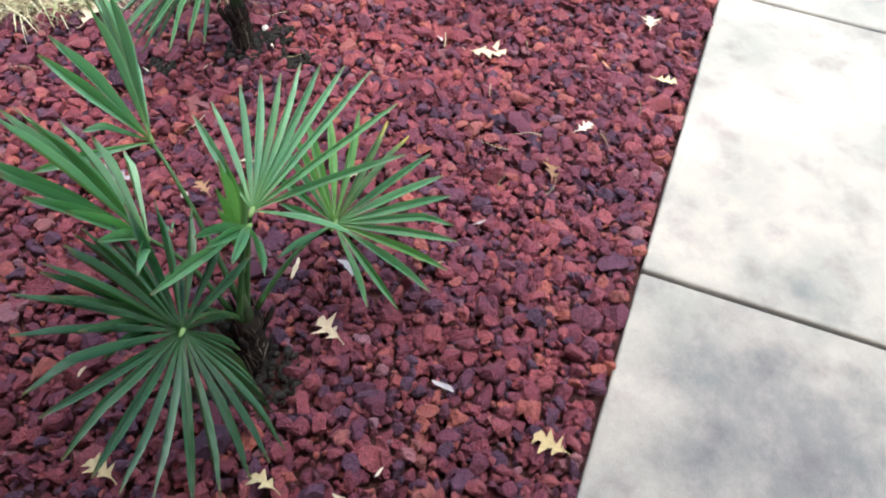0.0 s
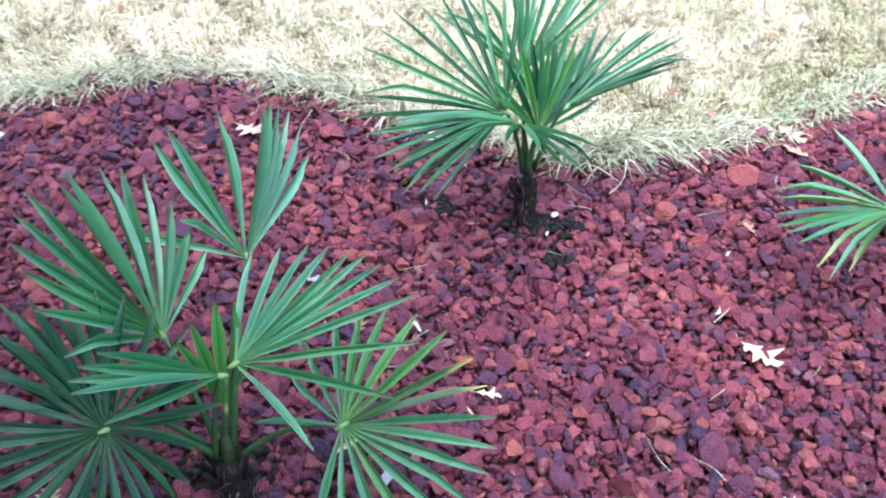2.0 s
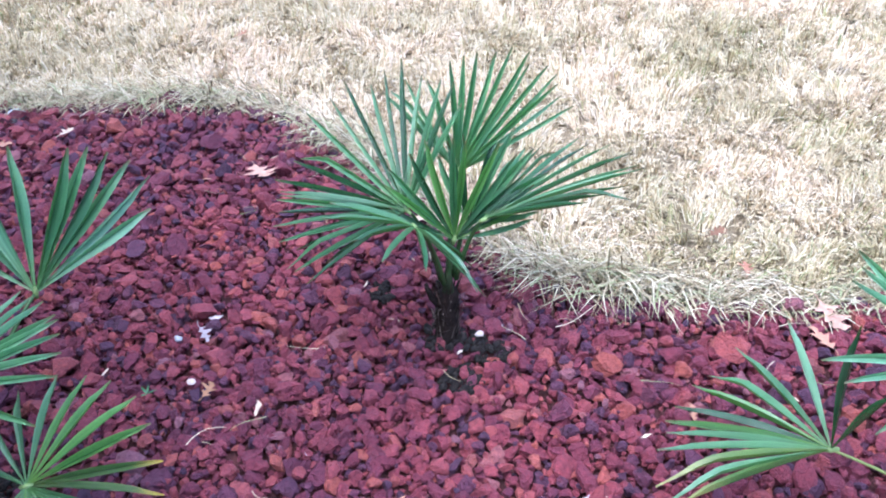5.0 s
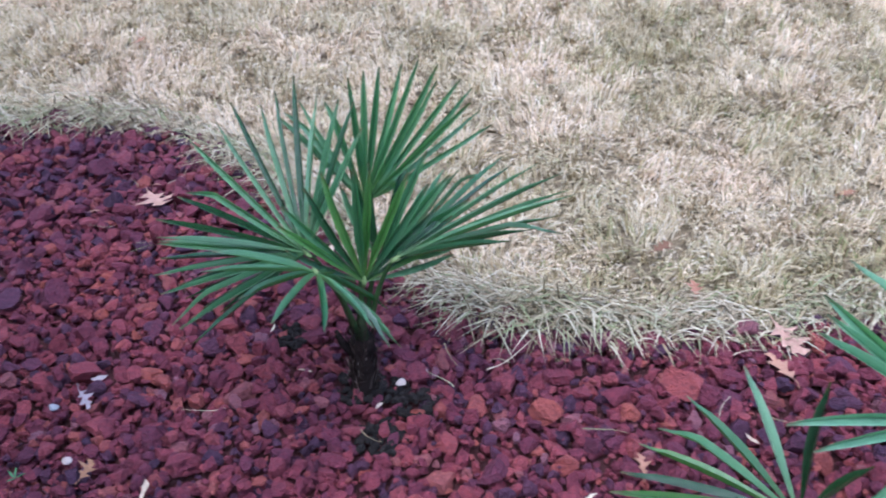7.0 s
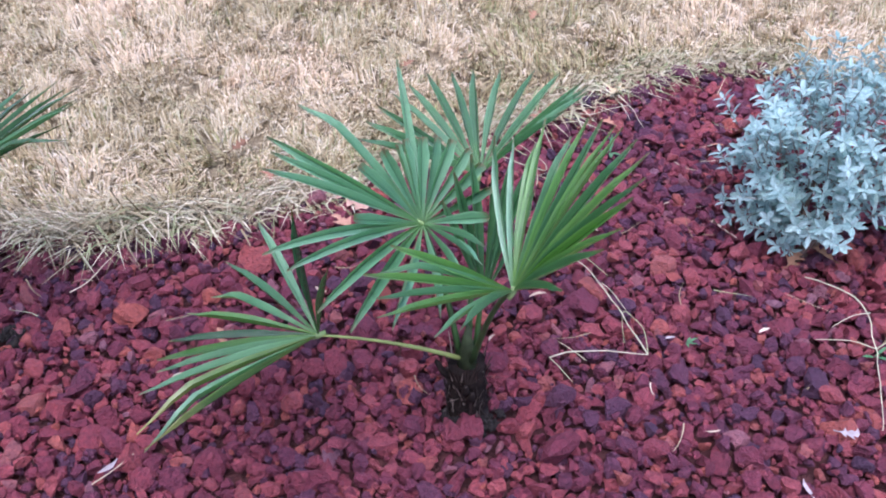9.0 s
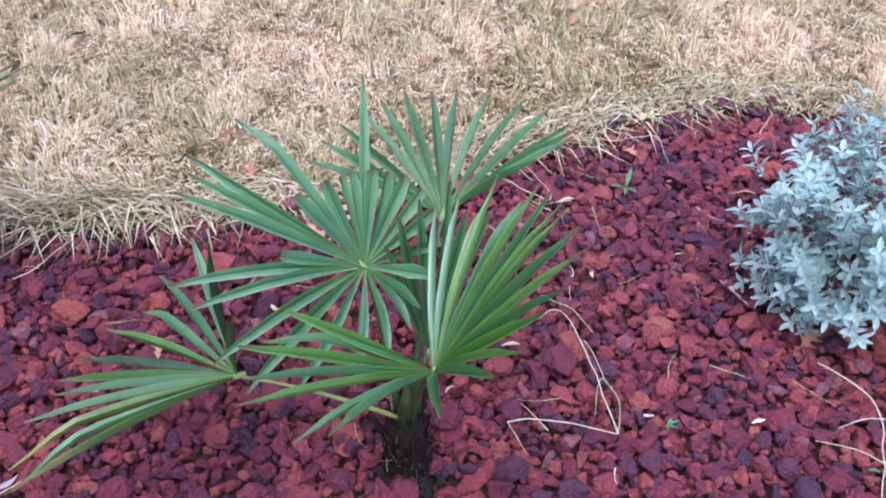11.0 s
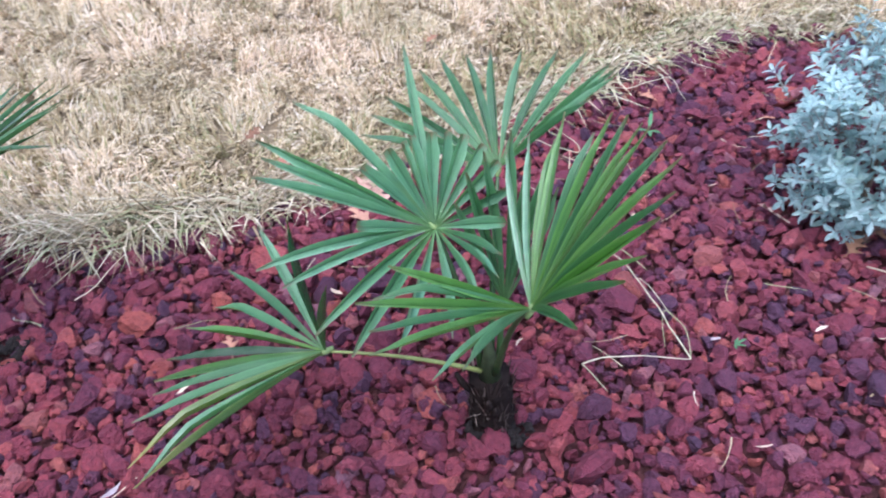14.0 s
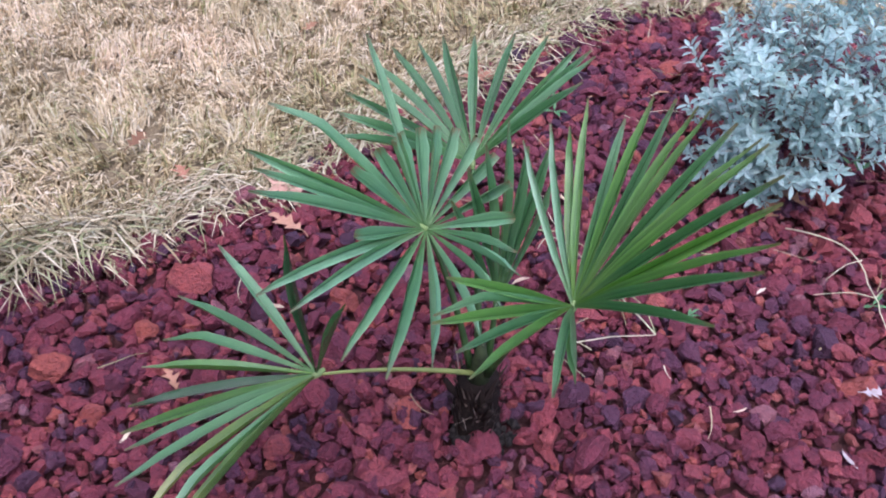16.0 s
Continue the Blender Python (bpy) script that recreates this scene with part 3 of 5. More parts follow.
def frond(palm, crown, hub, axis, normal, spread, length, count, droop=0.08, curl=0.0, wmax=0.0135, seed=1, mats=(FROND,), odd=(), cup=0.0, vee=0.0, bow=0.06, short=0.35, label="", more=(), leaves=(), stalk=PETIOLE):
    """A fan leaf: a petiole from the crown to the hub, and leaflets spread round the axis in the plane of the normal.
    cup lifts the leaflets towards the normal; short: how much shorter the outermost ones are; odd: (index, material).
    leaves: leaflets one by one, as (heading, rise, length, droop) in degrees and metres; a droop below 0 is a cropped, blunt one."""
    rng = random.Random(seed)
    crown, hub, axis, normal = Vector(crown), Vector(hub), Vector(axis).normalized(), Vector(normal).normalized()
    normal = (normal - axis * normal.dot(axis)).normalized()
    side = normal.cross(axis)
    mid = (crown + hub) / 2 + Vector((0, 0, bow))
    pts = bez(crown, mid, hub, 10)
    radii = [0.0060 - 0.0032 * (i / 10) ** 0.8 for i in range(11)]
    if stalk is not PETIOLE:
        radii = [r * 0.72 for r in radii]
    vs, fs = tube_data(pts, radii, 7)
    # small ridge where the leaflets meet
    hv, hf = tube_data([hub - axis * 0.012, hub, hub + axis * 0.012], [0.003, 0.0050, 0.002], 7)
    body = part("frond", mesh_of("petiole", vs, fs, stalk), palm, label or "green fan leaf on a slender stalk")
    part("hub", mesh_of("hub", hv, hf, HUB), body, "pale yellow-green joint")
    odd = dict(odd)
    first = 0
    dirs = []
    for az, el, ln, drp in leaves:
        az, el = radians(az), radians(el)
        dirs.append(Vector((math.cos(az) * math.cos(el), math.sin(az) * math.cos(el), math.sin(el))))
    for i, (d, (az, el, ln, drp)) in enumerate(zip(dirs, leaves)):
        near = sorted(d.angle(q) for k, q in enumerate(dirs) if k != i)
        dphi = min(0.17, max(0.075, (near[0] + near[1]) / 2))
        blunt, drp = drp < 0, abs(drp)
        aim = d + Vector((0, 0, drp))
        nm = normal - d * normal.dot(d)
        v, f, uv = leaflet_mesh(hub, aim, nm, ln, dphi, wmax * rng.uniform(0.88, 1.12), drp, curl, rng, blunt=blunt)
        part("leaflet", mesh_of("leaflet", v, f, FROND_PALE if blunt else odd.get(i, mats[rng.randrange(len(mats))]), True, uv), body)
    if leaves:
        return
    for ax, nm, spr, lng, num, drp, shr in ((axis, normal, spread, length, count, droop, short), *more):
        ax, nm = Vector(ax).normalized(), Vector(nm).normalized()
        nm = (nm - ax * nm.dot(ax)).normalized()
        sd = nm.cross(ax)
        main = first == 0
        dphi = 2 * radians(spr) / num
        for i in range(num):
            u = (i + 0.5) / num * 2 - 1
            phi = u * radians(spr) + rng.uniform(-0.22, 0.22) * dphi
            lift = (cup + vee * abs(math.sin(phi))) if main else 0.0
            d = (ax * math.cos(phi) + sd * math.sin(phi) + nm * (lift + rng.uniform(-0.05, 0.05))).normalized()
            ln = lng * (1 - shr * abs(u) ** 2.2) * rng.uniform(0.92, 1.05)
            v, f, uv = leaflet_mesh(hub, d, nm, ln, dphi, wmax * rng.uniform(0.85, 1.12), drp * rng.uniform(0.7, 1.4), curl, rng)
            mat = odd.get(first + i, mats[rng.randrange(len(mats))])
            part("leaflet", mesh_of("leaflet", v, f, mat, True, uv), body)
        first += num


def palm_trunk(palm, base, top, r0, r1, seed):
    rng = random.Random(seed)
    base, top = Vector(base), Vector(top)
    pts = [base.lerp(top, i / 12) for i in range(13)]
    radii = [(r0 + (r1 - r0) * i / 12) * (1 + 0.10 * math.sin(i * 2.4 + seed)) for i in range(13)]
    radii[0] *= 1.15
    vs, fs = tube_data(pts, radii, 14)
    for v in vs:
        v += Vector((noise.noise(v * 70), noise.noise(v * 70 + Vector((5, 0, 0))), 0)) * 0.006
    part("trunk", mesh_of("trunk", vs, fs, BARK), palm, "dark shaggy trunk")
    tip = top + (top - base).normalized() * 0.085
    sv, sf = tube_data([top - Vector((0, 0, 0.02)), top.lerp(tip, 0.4), tip], [r1 * 0.72, r1 * 0.42, r1 * 0.10], 12)
    part("sheath", mesh_of("sheath", sv, sf, SHEATH), palm, "green sheath of leaf bases")
    # dry vertical flakes of old sheaths, and curled wisps between them
    V, T = [], []
    up = (top - base).normalized()
    for q in range(150):
        flake = q < 95
        t = 0.12 + 0.80 * rng.random() if flake else 0.4 + 0.6 * rng.random()
        w = rng.uniform(0, 2 * math.pi)
        out = Vector((math.cos(w), math.sin(w), 0))
        tang = Vector((-out.y, out.x, 0))
        p = base.lerp(top, t) + out * ((r0 + (r1 - r0) * t) * (0.97 if flake else 0.94))
        if flake:
            ln, half = rng.uniform(0.025, 0.065), rng.uniform(0.0012, 0.0036)
            go = (up + tang * rng.uniform(-0.22, 0.22) + out * rng.uniform(-0.05, 0.16)).normalized()
            w2 = tang * half
        else:
            ln = rng.uniform(0.012, 0.040)
            go = (up * rng.uniform(-1.0, 0.6) + out * rng.uniform(0.0, 0.35) + tang * rng.uniform(-0.9, 0.9)).normalized()
            w2 = up.cross(go).normalized() * rng.uniform(0.0004, 0.0010)
        curl = rng.uniform(0.0, 0.010)
        o = len(V)
        for k in range(4):
            c1 = p + go * (ln * k / 3) + out * (curl * (k / 3) ** 2)
            taper = 1 - 0.22 * k
            V += [c1 - w2 * taper, c1 + w2 * taper]
        for k in range(3):
            T += [(o + 2 * k, o + 2 * k + 1, o + 2 * k + 3), (o + 2 * k, o + 2 * k + 3, o + 2 * k + 2)]
    part("fibre", joined("fibre", V, T, FIBRE), palm, "pale brown trunk fibres")
    # stubs of cut leaf stalks
    for _ in range(4):
        w = rng.uniform(0, 6.28)
        out = Vector((math.cos(w), math.sin(w), 0))
        p = base.lerp(top, rng.uniform(0.45, 0.8)) + out * r1 * 0.7
        v, f = tube_data([p, p + out * 0.02 + up * 0.03, p + out * 0.03 + up * 0.055], [0.007, 0.006, 0.004], 6)
        part("leaf_stub", mesh_of("leaf_stub", v, f, BARK), palm)


def shifted(c, dx, dy, dz=0.0):
    return (c[0] + dx, c[1] + dy, c[2] + dz)


def build_palm_a():
    base, top = (-0.885, -0.365, -0.03), (-0.88, -0.36, 0.118)
    palm = thing("windmill_palm", (0, 0, 0), "young fan palm with broad glossy green fans beside the brick step", "palm", "palms in the gravel bed")
    palm_trunk(palm, base, top, 0.032, 0.025, 1)
    c = (-0.88, -0.36, 0.128)
    # low fan: shade from the fans above is put into its dark leaflets
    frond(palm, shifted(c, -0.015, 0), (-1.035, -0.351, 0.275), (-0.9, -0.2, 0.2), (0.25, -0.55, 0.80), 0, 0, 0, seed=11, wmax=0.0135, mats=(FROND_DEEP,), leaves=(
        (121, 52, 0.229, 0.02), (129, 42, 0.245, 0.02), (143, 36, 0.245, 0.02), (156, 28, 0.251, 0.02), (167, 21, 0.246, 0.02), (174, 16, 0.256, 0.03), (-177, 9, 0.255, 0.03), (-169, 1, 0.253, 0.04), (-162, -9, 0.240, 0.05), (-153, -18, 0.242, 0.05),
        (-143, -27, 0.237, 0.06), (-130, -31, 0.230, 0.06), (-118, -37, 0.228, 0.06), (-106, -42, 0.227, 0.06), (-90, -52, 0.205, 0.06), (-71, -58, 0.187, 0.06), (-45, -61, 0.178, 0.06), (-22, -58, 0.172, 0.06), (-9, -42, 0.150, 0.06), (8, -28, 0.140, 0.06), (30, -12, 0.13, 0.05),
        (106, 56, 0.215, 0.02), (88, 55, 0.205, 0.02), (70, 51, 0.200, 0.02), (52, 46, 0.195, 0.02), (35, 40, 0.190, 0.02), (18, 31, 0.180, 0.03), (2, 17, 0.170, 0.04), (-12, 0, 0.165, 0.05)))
    frond(palm, shifted(c, -0.01, 0.015), (-0.917, -0.240, 0.305), (-0.3, 0.3, 0.9), (0.34, -0.80, 0.48), 0, 0, 0, seed=12, wmax=0.0165, leaves=(
        (-150, 38, 0.20, 0.06), (-163, 48, 0.23, 0.05), (-175, 54, 0.255, 0.04), (165, 55, 0.27, 0.03), (148, 55, 0.283, 0.02), (132, 52, 0.288, 0.02), (136, 70, 0.288, 0.01), (112, 58, 0.285, 0.01),
        (93, 45, 0.278, 0.01), (84, 39, 0.272, 0.02), (76, 34, 0.267, 0.02), (64, 32, 0.22, 0.03), (54, 29, 0.18, 0.04), (40, 26, 0.15, 0.05)))
    frond(palm, shifted(c, 0.015, 0.015), (-0.755, -0.165, 0.340), (0.1, 0.0, 0.98), (0.30, -0.90, 0.30), 0, 0, 0, seed=13, wmax=0.0185, mats=(FROND_PALE, FROND_PALE, FROND), leaves=(
        (149, 14, 0.196, 0.10), (145, 40, 0.13, 0.05), (137, 60, 0.240, 0.01), (128, 66, 0.244, 0.01), (84, 76, 0.250, 0.0), (43, 61, 0.252, 0.01), (46, 52, 0.256, 0.01),
        (47, 44, 0.258, 0.01), (47, 34, 0.264, 0.02), (44, 24, 0.266, 0.03), (40, 14, 0.23, 0.04)))
    frond(palm, shifted(c, 0.015, -0.015), (-0.720, -0.459, 0.218), (0.88, -0.06, 0.3), (-0.3, -0.35, 0.88), 0, 0, 0, seed=14, wmax=0.0125, mats=(FROND_YOUNG, FROND, FROND), odd=((7, FROND_YOUNG), (8, FROND_TIP), (9, FROND_TIP)), label="yellow-tipped green fan leaf on a slender stalk", leaves=(
        (156, 10, 0.130, 0.04), (125, 40, 0.115, 0.03), (95, 46, 0.140, 0.03), (70, 42, 0.165, 0.02), (52, 38, 0.178, 0.02), (37, 34, 0.192, 0.02), (23, 29, 0.205, 0.02), (7, 25, 0.214, 0.03), (-5, 17, 0.223, 0.03), (-16, 10, 0.228, 0.04), (-27, 4, 0.234, 0.05),
        (-35, -3, 0.236, 0.05), (-43, -8, 0.232, 0.06), (-55, -11, 0.226, 0.08), (-66, -15, 0.222, 0.10), (-80, -21, 0.212, 0.12), (-95, -28, 0.202, 0.14), (-112, -35, 0.180, 0.14), (-135, -34, 0.150, 0.12)))
    frond(palm, shifted(c, 0.01, 0.0), (-0.843, -0.378, 0.343), (0.95, 0.0, 0.3), (-0.2, -0.4, 0.88), 0, 0, 0, seed=15, wmax=0.0105, mats=(FROND_PALE, FROND), leaves=(
        (58, 30, 0.17, 0.03), (43, 27, 0.185, 0.02), (28, 31, 0.20, 0.01), (16, 31, 0.215, 0.01), (9, 28, 0.226, 0.01), (1, 30, 0.245, 0.01), (-6, 29, 0.255, 0.02), (-14, 27, 0.27, 0.03),
        (-23, 25, 0.285, 0.04), (-35, 18, 0.28, 0.05), (-50, 8, 0.25, 0.08), (-70, -20, 0.17, 0.12)))
    frond(palm, shifted(c, -0.02, 0.0), (-0.868, -0.383, 0.335), (-0.9, -0.10, 0.5), (-0.35, -0.40, 0.80), 0, 0, 0, seed=16, wmax=0.0135, leaves=(
        (-179, 41, 0.190, 0.05), (-168, 40, 0.225, 0.04), (-158, 37, 0.247, 0.03), (-147, 30, 0.22, 0.06), (166, 12, 0.20, 0.08), (150, -8, 0.20, 0.10)), mats=(FROND, FROND_PALE, FROND))
    frond(palm, c, (-0.868, -0.362, 0.235), (0.1, 0.1, 0.98), (0.2, -0.95, 0.1), 26, 0.20, 5, 0.0, seed=18, mats=(FROND_YOUNG,), wmax=0.018, short=0.2)
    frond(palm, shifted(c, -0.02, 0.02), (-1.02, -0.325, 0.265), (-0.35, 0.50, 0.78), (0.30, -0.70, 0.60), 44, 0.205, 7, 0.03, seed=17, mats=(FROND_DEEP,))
    return palm


def build_palm_b():
    base, top = (-0.066, 0.025, -0.03), (-0.062, 0.035, 0.12)
    palm = thing("windmill_palm", (0, 0, 0), "young fan palm with narrow dark green fans near the dry lawn", "palm", "palms in the gravel bed")
    palm_trunk(palm, base, top, 0.027, 0.021, 2)
    c = (-0.06, 0.037, 0.15)
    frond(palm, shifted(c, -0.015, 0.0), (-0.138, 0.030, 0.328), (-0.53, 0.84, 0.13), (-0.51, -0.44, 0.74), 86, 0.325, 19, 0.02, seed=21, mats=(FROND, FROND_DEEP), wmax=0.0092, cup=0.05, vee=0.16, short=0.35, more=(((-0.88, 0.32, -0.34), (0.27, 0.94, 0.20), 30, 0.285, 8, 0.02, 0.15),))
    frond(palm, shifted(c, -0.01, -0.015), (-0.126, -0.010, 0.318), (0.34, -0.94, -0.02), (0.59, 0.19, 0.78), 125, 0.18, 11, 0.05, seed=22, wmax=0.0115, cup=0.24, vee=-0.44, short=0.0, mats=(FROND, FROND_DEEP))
    frond(palm, shifted(c, 0.0, 0.02), (-0.034, 0.135, 0.340), (0.2, 0.3, 0.9), (0.0, -0.85, 0.5), 0, 0, 0, seed=23, wmax=0.0096, mats=(FROND, FROND, FROND_PALE), leaves=(
        (136, 28, 0.22, 0.01), (132, 36, 0.230, 0.01), (136, 51, 0.205, 0.01), (121, 59, 0.205, 0.0), (102, 74, 0.216, 0.0), (76, 73, 0.225, 0.0), (58, 70, 0.232, 0.0), (48, 60, 0.240, 0.0), (28, 62, 0.260, 0.0),
        (6, 62, 0.275, 0.0), (-22, 62, 0.280, 0.0), (6, 52, 0.270, 0.01), (-26, 50, 0.290, 0.01), (12, 42, 0.265, 0.01), (-6, 36, 0.258, 0.02), (18, 30, 0.25, 0.02)))
    frond(palm, shifted(c, 0.015, 0.0), (0.006, 0.012, 0.312), (0.94, 0.27, 0.22), (-0.29, 0.26, 0.92), 62, 0.31, 15, 0.03, seed=24, mats=(FROND, FROND_DEEP), wmax=0.0100, cup=0.09, vee=0.06, short=0.18)
    frond(palm, c, (-0.05, 0.03, 0.255), (0.15, 0.10, 0.95), (0.0, -1.0, 0.1), 72, 0.215, 13, 0.0, seed=25, mats=(FROND_YOUNG, FROND, FROND_DEEP), wmax=0.0125)
    frond(palm, shifted(c, 0.01, 0.01), (-0.02, 0.06, 0.27), (0.45, 0.25, 0.85), (-0.2, -0.9, 0.35), 60, 0.20, 9, 0.02, seed=26, mats=(FROND, FROND_DEEP))
    return palm


def build_palm_c():
    base, top = (0.692, -0.575, -0.03), (0.695, -0.57, 0.108)
    palm = thing("windmill_palm", (0, 0, 0), "young fan palm with wide green fans and one yellowing leaf", "palm", "palms in the gravel bed")
    palm_trunk(palm, base, top, 0.037, 0.029, 3)
    c = (0.696, -0.57, 0.128)
    frond(palm, shifted(c, -0.01, 0.01), (0.675, -0.466, 0.338), (-0.5, 0.4, 0.75), (0.10, -0.62, 0.78), 0, 0, 0, seed=31, wmax=0.0135, mats=(FROND_PALE, FROND_PALE, FROND), leaves=(
        (71, 35, 0.270, 0.02), (126, 46, 0.279, 0.01), (140, 46, 0.135, -0.01), (153, 40, 0.272, 0.02), (161, 38, 0.262, 0.02), (167, 36, 0.270, 0.02), (177, 24, 0.120, -0.03), (-180, 11, 0.254, 0.22),
        (-171, 9, 0.235, 0.24), (-152, 6, 0.250, 0.24), (-140, 3, 0.250, 0.20), (-128, 1, 0.224, 0.18), (-112, 2, 0.20, 0.16), (-98, 8, 0.18, 0.12), (-86, 14, 0.165, 0.10), (-76, 18, 0.142, 0.06), (-60, 28, 0.13, -0.05),
        (115, 58, 0.130, -0.01), (104, 64, 0.130, -0.01), (90, 62, 0.132, -0.01), (62, 60, 0.132, -0.02), (44, 58, 0.134, -0.02), (26, 56, 0.136, -0.03), (6, 52, 0.136, -0.04), (-14, 46, 0.134, -0.05), (-36, 40, 0.130, -0.05)))
    frond(palm, shifted(c, 0.0, -0.015), (0.680, -0.708, 0.405), (0.7, 0.2, 0.7), (-0.35, 0.10, 0.93), 0, 0, 0, seed=32, wmax=0.0098, mats=(FROND, FROND_YOUNG, FROND_YOUNG), odd=((0, FROND_PALE), (1, FROND_PALE)), leaves=(
        (68, 33, 0.196, 0.01), (60, 38, 0.205, 0.01), (50, 36, 0.226, 0.01), (44, 43, 0.230, 0.01), (31, 51, 0.234, 0.01), (20, 55, 0.240, 0.01), (9, 58, 0.247, 0.01), (-2, 60, 0.252, 0.01), (-12, 61, 0.258, 0.01), (-24, 61, 0.265, 0.01),
        (-36, 60, 0.274, 0.01), (-50, 61, 0.285, 0.02), (-66, 60, 0.295, 0.02), (-80, 58, 0.300, 0.02), (-89, 55, 0.300, 0.02), (-98, 51, 0.295, 0.03), (-110, 46, 0.270, 0.04),
        (160, 33, 0.185, 0.02), (166, 31, 0.205, 0.02), (177, 30, 0.230, 0.02), (-175, 28, 0.228, 0.03), (-165, 28, 0.246, 0.03), (-147, 30, 0.245, 0.12), (-141, 33, 0.22, 0.12)))
    frond(palm, shifted(c, -0.015, 0.0), (0.482, -0.484, 0.210), (-0.92, 0.09, -0.2), (-0.25, 0.30, 0.90), 0, 0, 0, seed=33, wmax=0.0130, stalk=STALK_YELLOW, label="fan leaf with yellow streaks on an arching yellow stalk", mats=(FROND_YOUNG, FROND_YOUNG, FROND, FROND_DEEP), odd=((0, FROND_PALE), (10, FROND_STREAK), (11, FROND), (12, FROND_STREAK)), bow=0.02, leaves=(
        (94, 24, 0.215, 0.01), (84, 78, 0.222, 0.01), (-80, 72, 0.20, 0.03), (107, 0, 0.238, 0.02), (118, -6, 0.245, 0.02), (134, -6, 0.235, 0.03), (148, -6, 0.24, 0.03), (157, -5, 0.248, 0.04), (166, -3, 0.245, 0.05),
        (178, 3, 0.27, 0.05), (-169, 10, 0.300, 0.05), (-164, 9, 0.306, 0.06), (-159, 9, 0.312, 0.06)))
    frond(palm, shifted(c, 0.01, 0.015), (0.810, -0.408, 0.340), (0.6, 0.7, 0.3), (-0.25, -0.30, 0.92), 0, 0, 0, seed=34, wmax=0.012, leaves=(
        (150, 21, 0.206, 0.02), (138, 22, 0.20, 0.02), (124, 22, 0.20, 0.02), (111, 22, 0.20, 0.02), (99, 22, 0.205, 0.02), (87, 23, 0.21, 0.02), (75, 23, 0.205, 0.02), (62, 24, 0.205, 0.02), (47, 24, 0.205, 0.02), (31, 27, 0.21, 0.02),
        (13, 31, 0.215, 0.02), (-4, 35, 0.216, 0.02), (-13, 38, 0.22, 0.02), (-21, 39, 0.218, 0.02), (-48, 50, 0.20, 0.02)))
    frond(palm, shifted(c, 0.015, 0.0), (0.735, -0.55, 0.225), (0.15, 0.20, 0.96), (-0.3, -0.9, 0.3), 24, 0.26, 7, 0.02, seed=35)
    return palm


build_palm_a()
build_palm_b()
build_palm_c()


# ---- red lava gravel ----
def rock_shapes(count, seed, level=2):
    """Angular pitted lumps: spheres cut by random planes."""
    rng = random.Random(seed)
    out = []
    for k in range(count):
        bm = bmesh.new()
        bmesh.ops.create_icosphere(bm, subdivisions=level, radius=1.0)
        cuts = [(Vector((rng.gauss(0, 1), rng.gauss(0, 1), rng.gauss(0, 1))).normalized(), rng.uniform(0.32, 0.74)) for _ in range(8)]
        off = Vector((k * 7.3, seed, 0))
        for v in bm.verts:
            for d, h in cuts:
                e = v.co.dot(d) - h
                if e > 0:
                    v.co -= d * e
            v.co *= 1.16 + 0.20 * noise.noise(v.co * 1.7 + off) + 0.26 * noise.noise(v.co * 3.4 + off) + 0.13 * noise.noise(v.co * 8.0 + off)
        bm.verts.ensure_lookup_table()
        out.append((np.array([v.co[:] for v in bm.verts]), np.array([[v.index for v in f.verts] for f in bm.faces])))
        bm.free()
    return out


SOIL_SPOTS = [(-0.05, -0.100, 0.045), (0.025, -0.035, 0.036), (-0.075, 0.03, 0.045), (-0.02, 0.01, 0.036), (-0.91, -0.385, 0.075), (-0.93, -0.30, 0.065), (-0.86, -0.30, 0.060), (0.692, -0.595, 0.050), (-0.195, 0.18, 0.032)]


def in_bed(x, y):
    return (y < lawn_edge(x) + 0.02) & (y > EDGE_A.y + (x - EDGE_A.x) * PATH_DIR.y / PATH_DIR.x + 0.012)


def blocked(x, y):
    wall = (x < WALL_X + 0.01) & (y > WALL_Y0 - 0.01) & (y < WALL_Y1 + 0.01)
    step = (x < -1.485) & (y < WALL_Y0)
    tray = (np.abs(x + 1.588 - (y - 0.64) * 0.24) < 0.105) & (y > 0.63) & (y < 1.10)
    return wall | step | tray


def scatter_rocks(seed):
    rng = np.random.default_rng(seed)
    cell = 0.049
    grid, kept = {}, []
    for r, tries, tight in ((0.0225, 420, 0.86), (0.019, 700, 0.86), (0.0148, 7000, 0.84), (0.0114, 34000, 0.80), (0.0086, 80000, 0.76), (0.0062, 90000, 0.70)):
        xs, ys = rng.uniform(-2.35, 2.5, tries), rng.uniform(-1.35, 1.36, tries)
        ok = in_bed(xs, ys) & ~blocked(xs, ys)
        rs = r * rng.uniform(0.85, 1.2, tries)
        for x, y, q in zip(xs[ok], ys[ok], rs[ok]):
            i, j = int(x // cell), int(y // cell)
            free = True
            for a1 in (-1, 0, 1):
                for b1 in (-1, 0, 1):
                    for X, Y, R in grid.get((i + a1, j + b1), ()):
                        if (X - x) ** 2 + (Y - y) ** 2 < ((R + q) * tight) ** 2:
                            free = False
                            break
                    if not free:
                        break
                if not free:
                    break
            if free:
                grid.setdefault((i, j), []).append((x, y, q))
                kept.append((x, y, q))
    return np.array(kept)


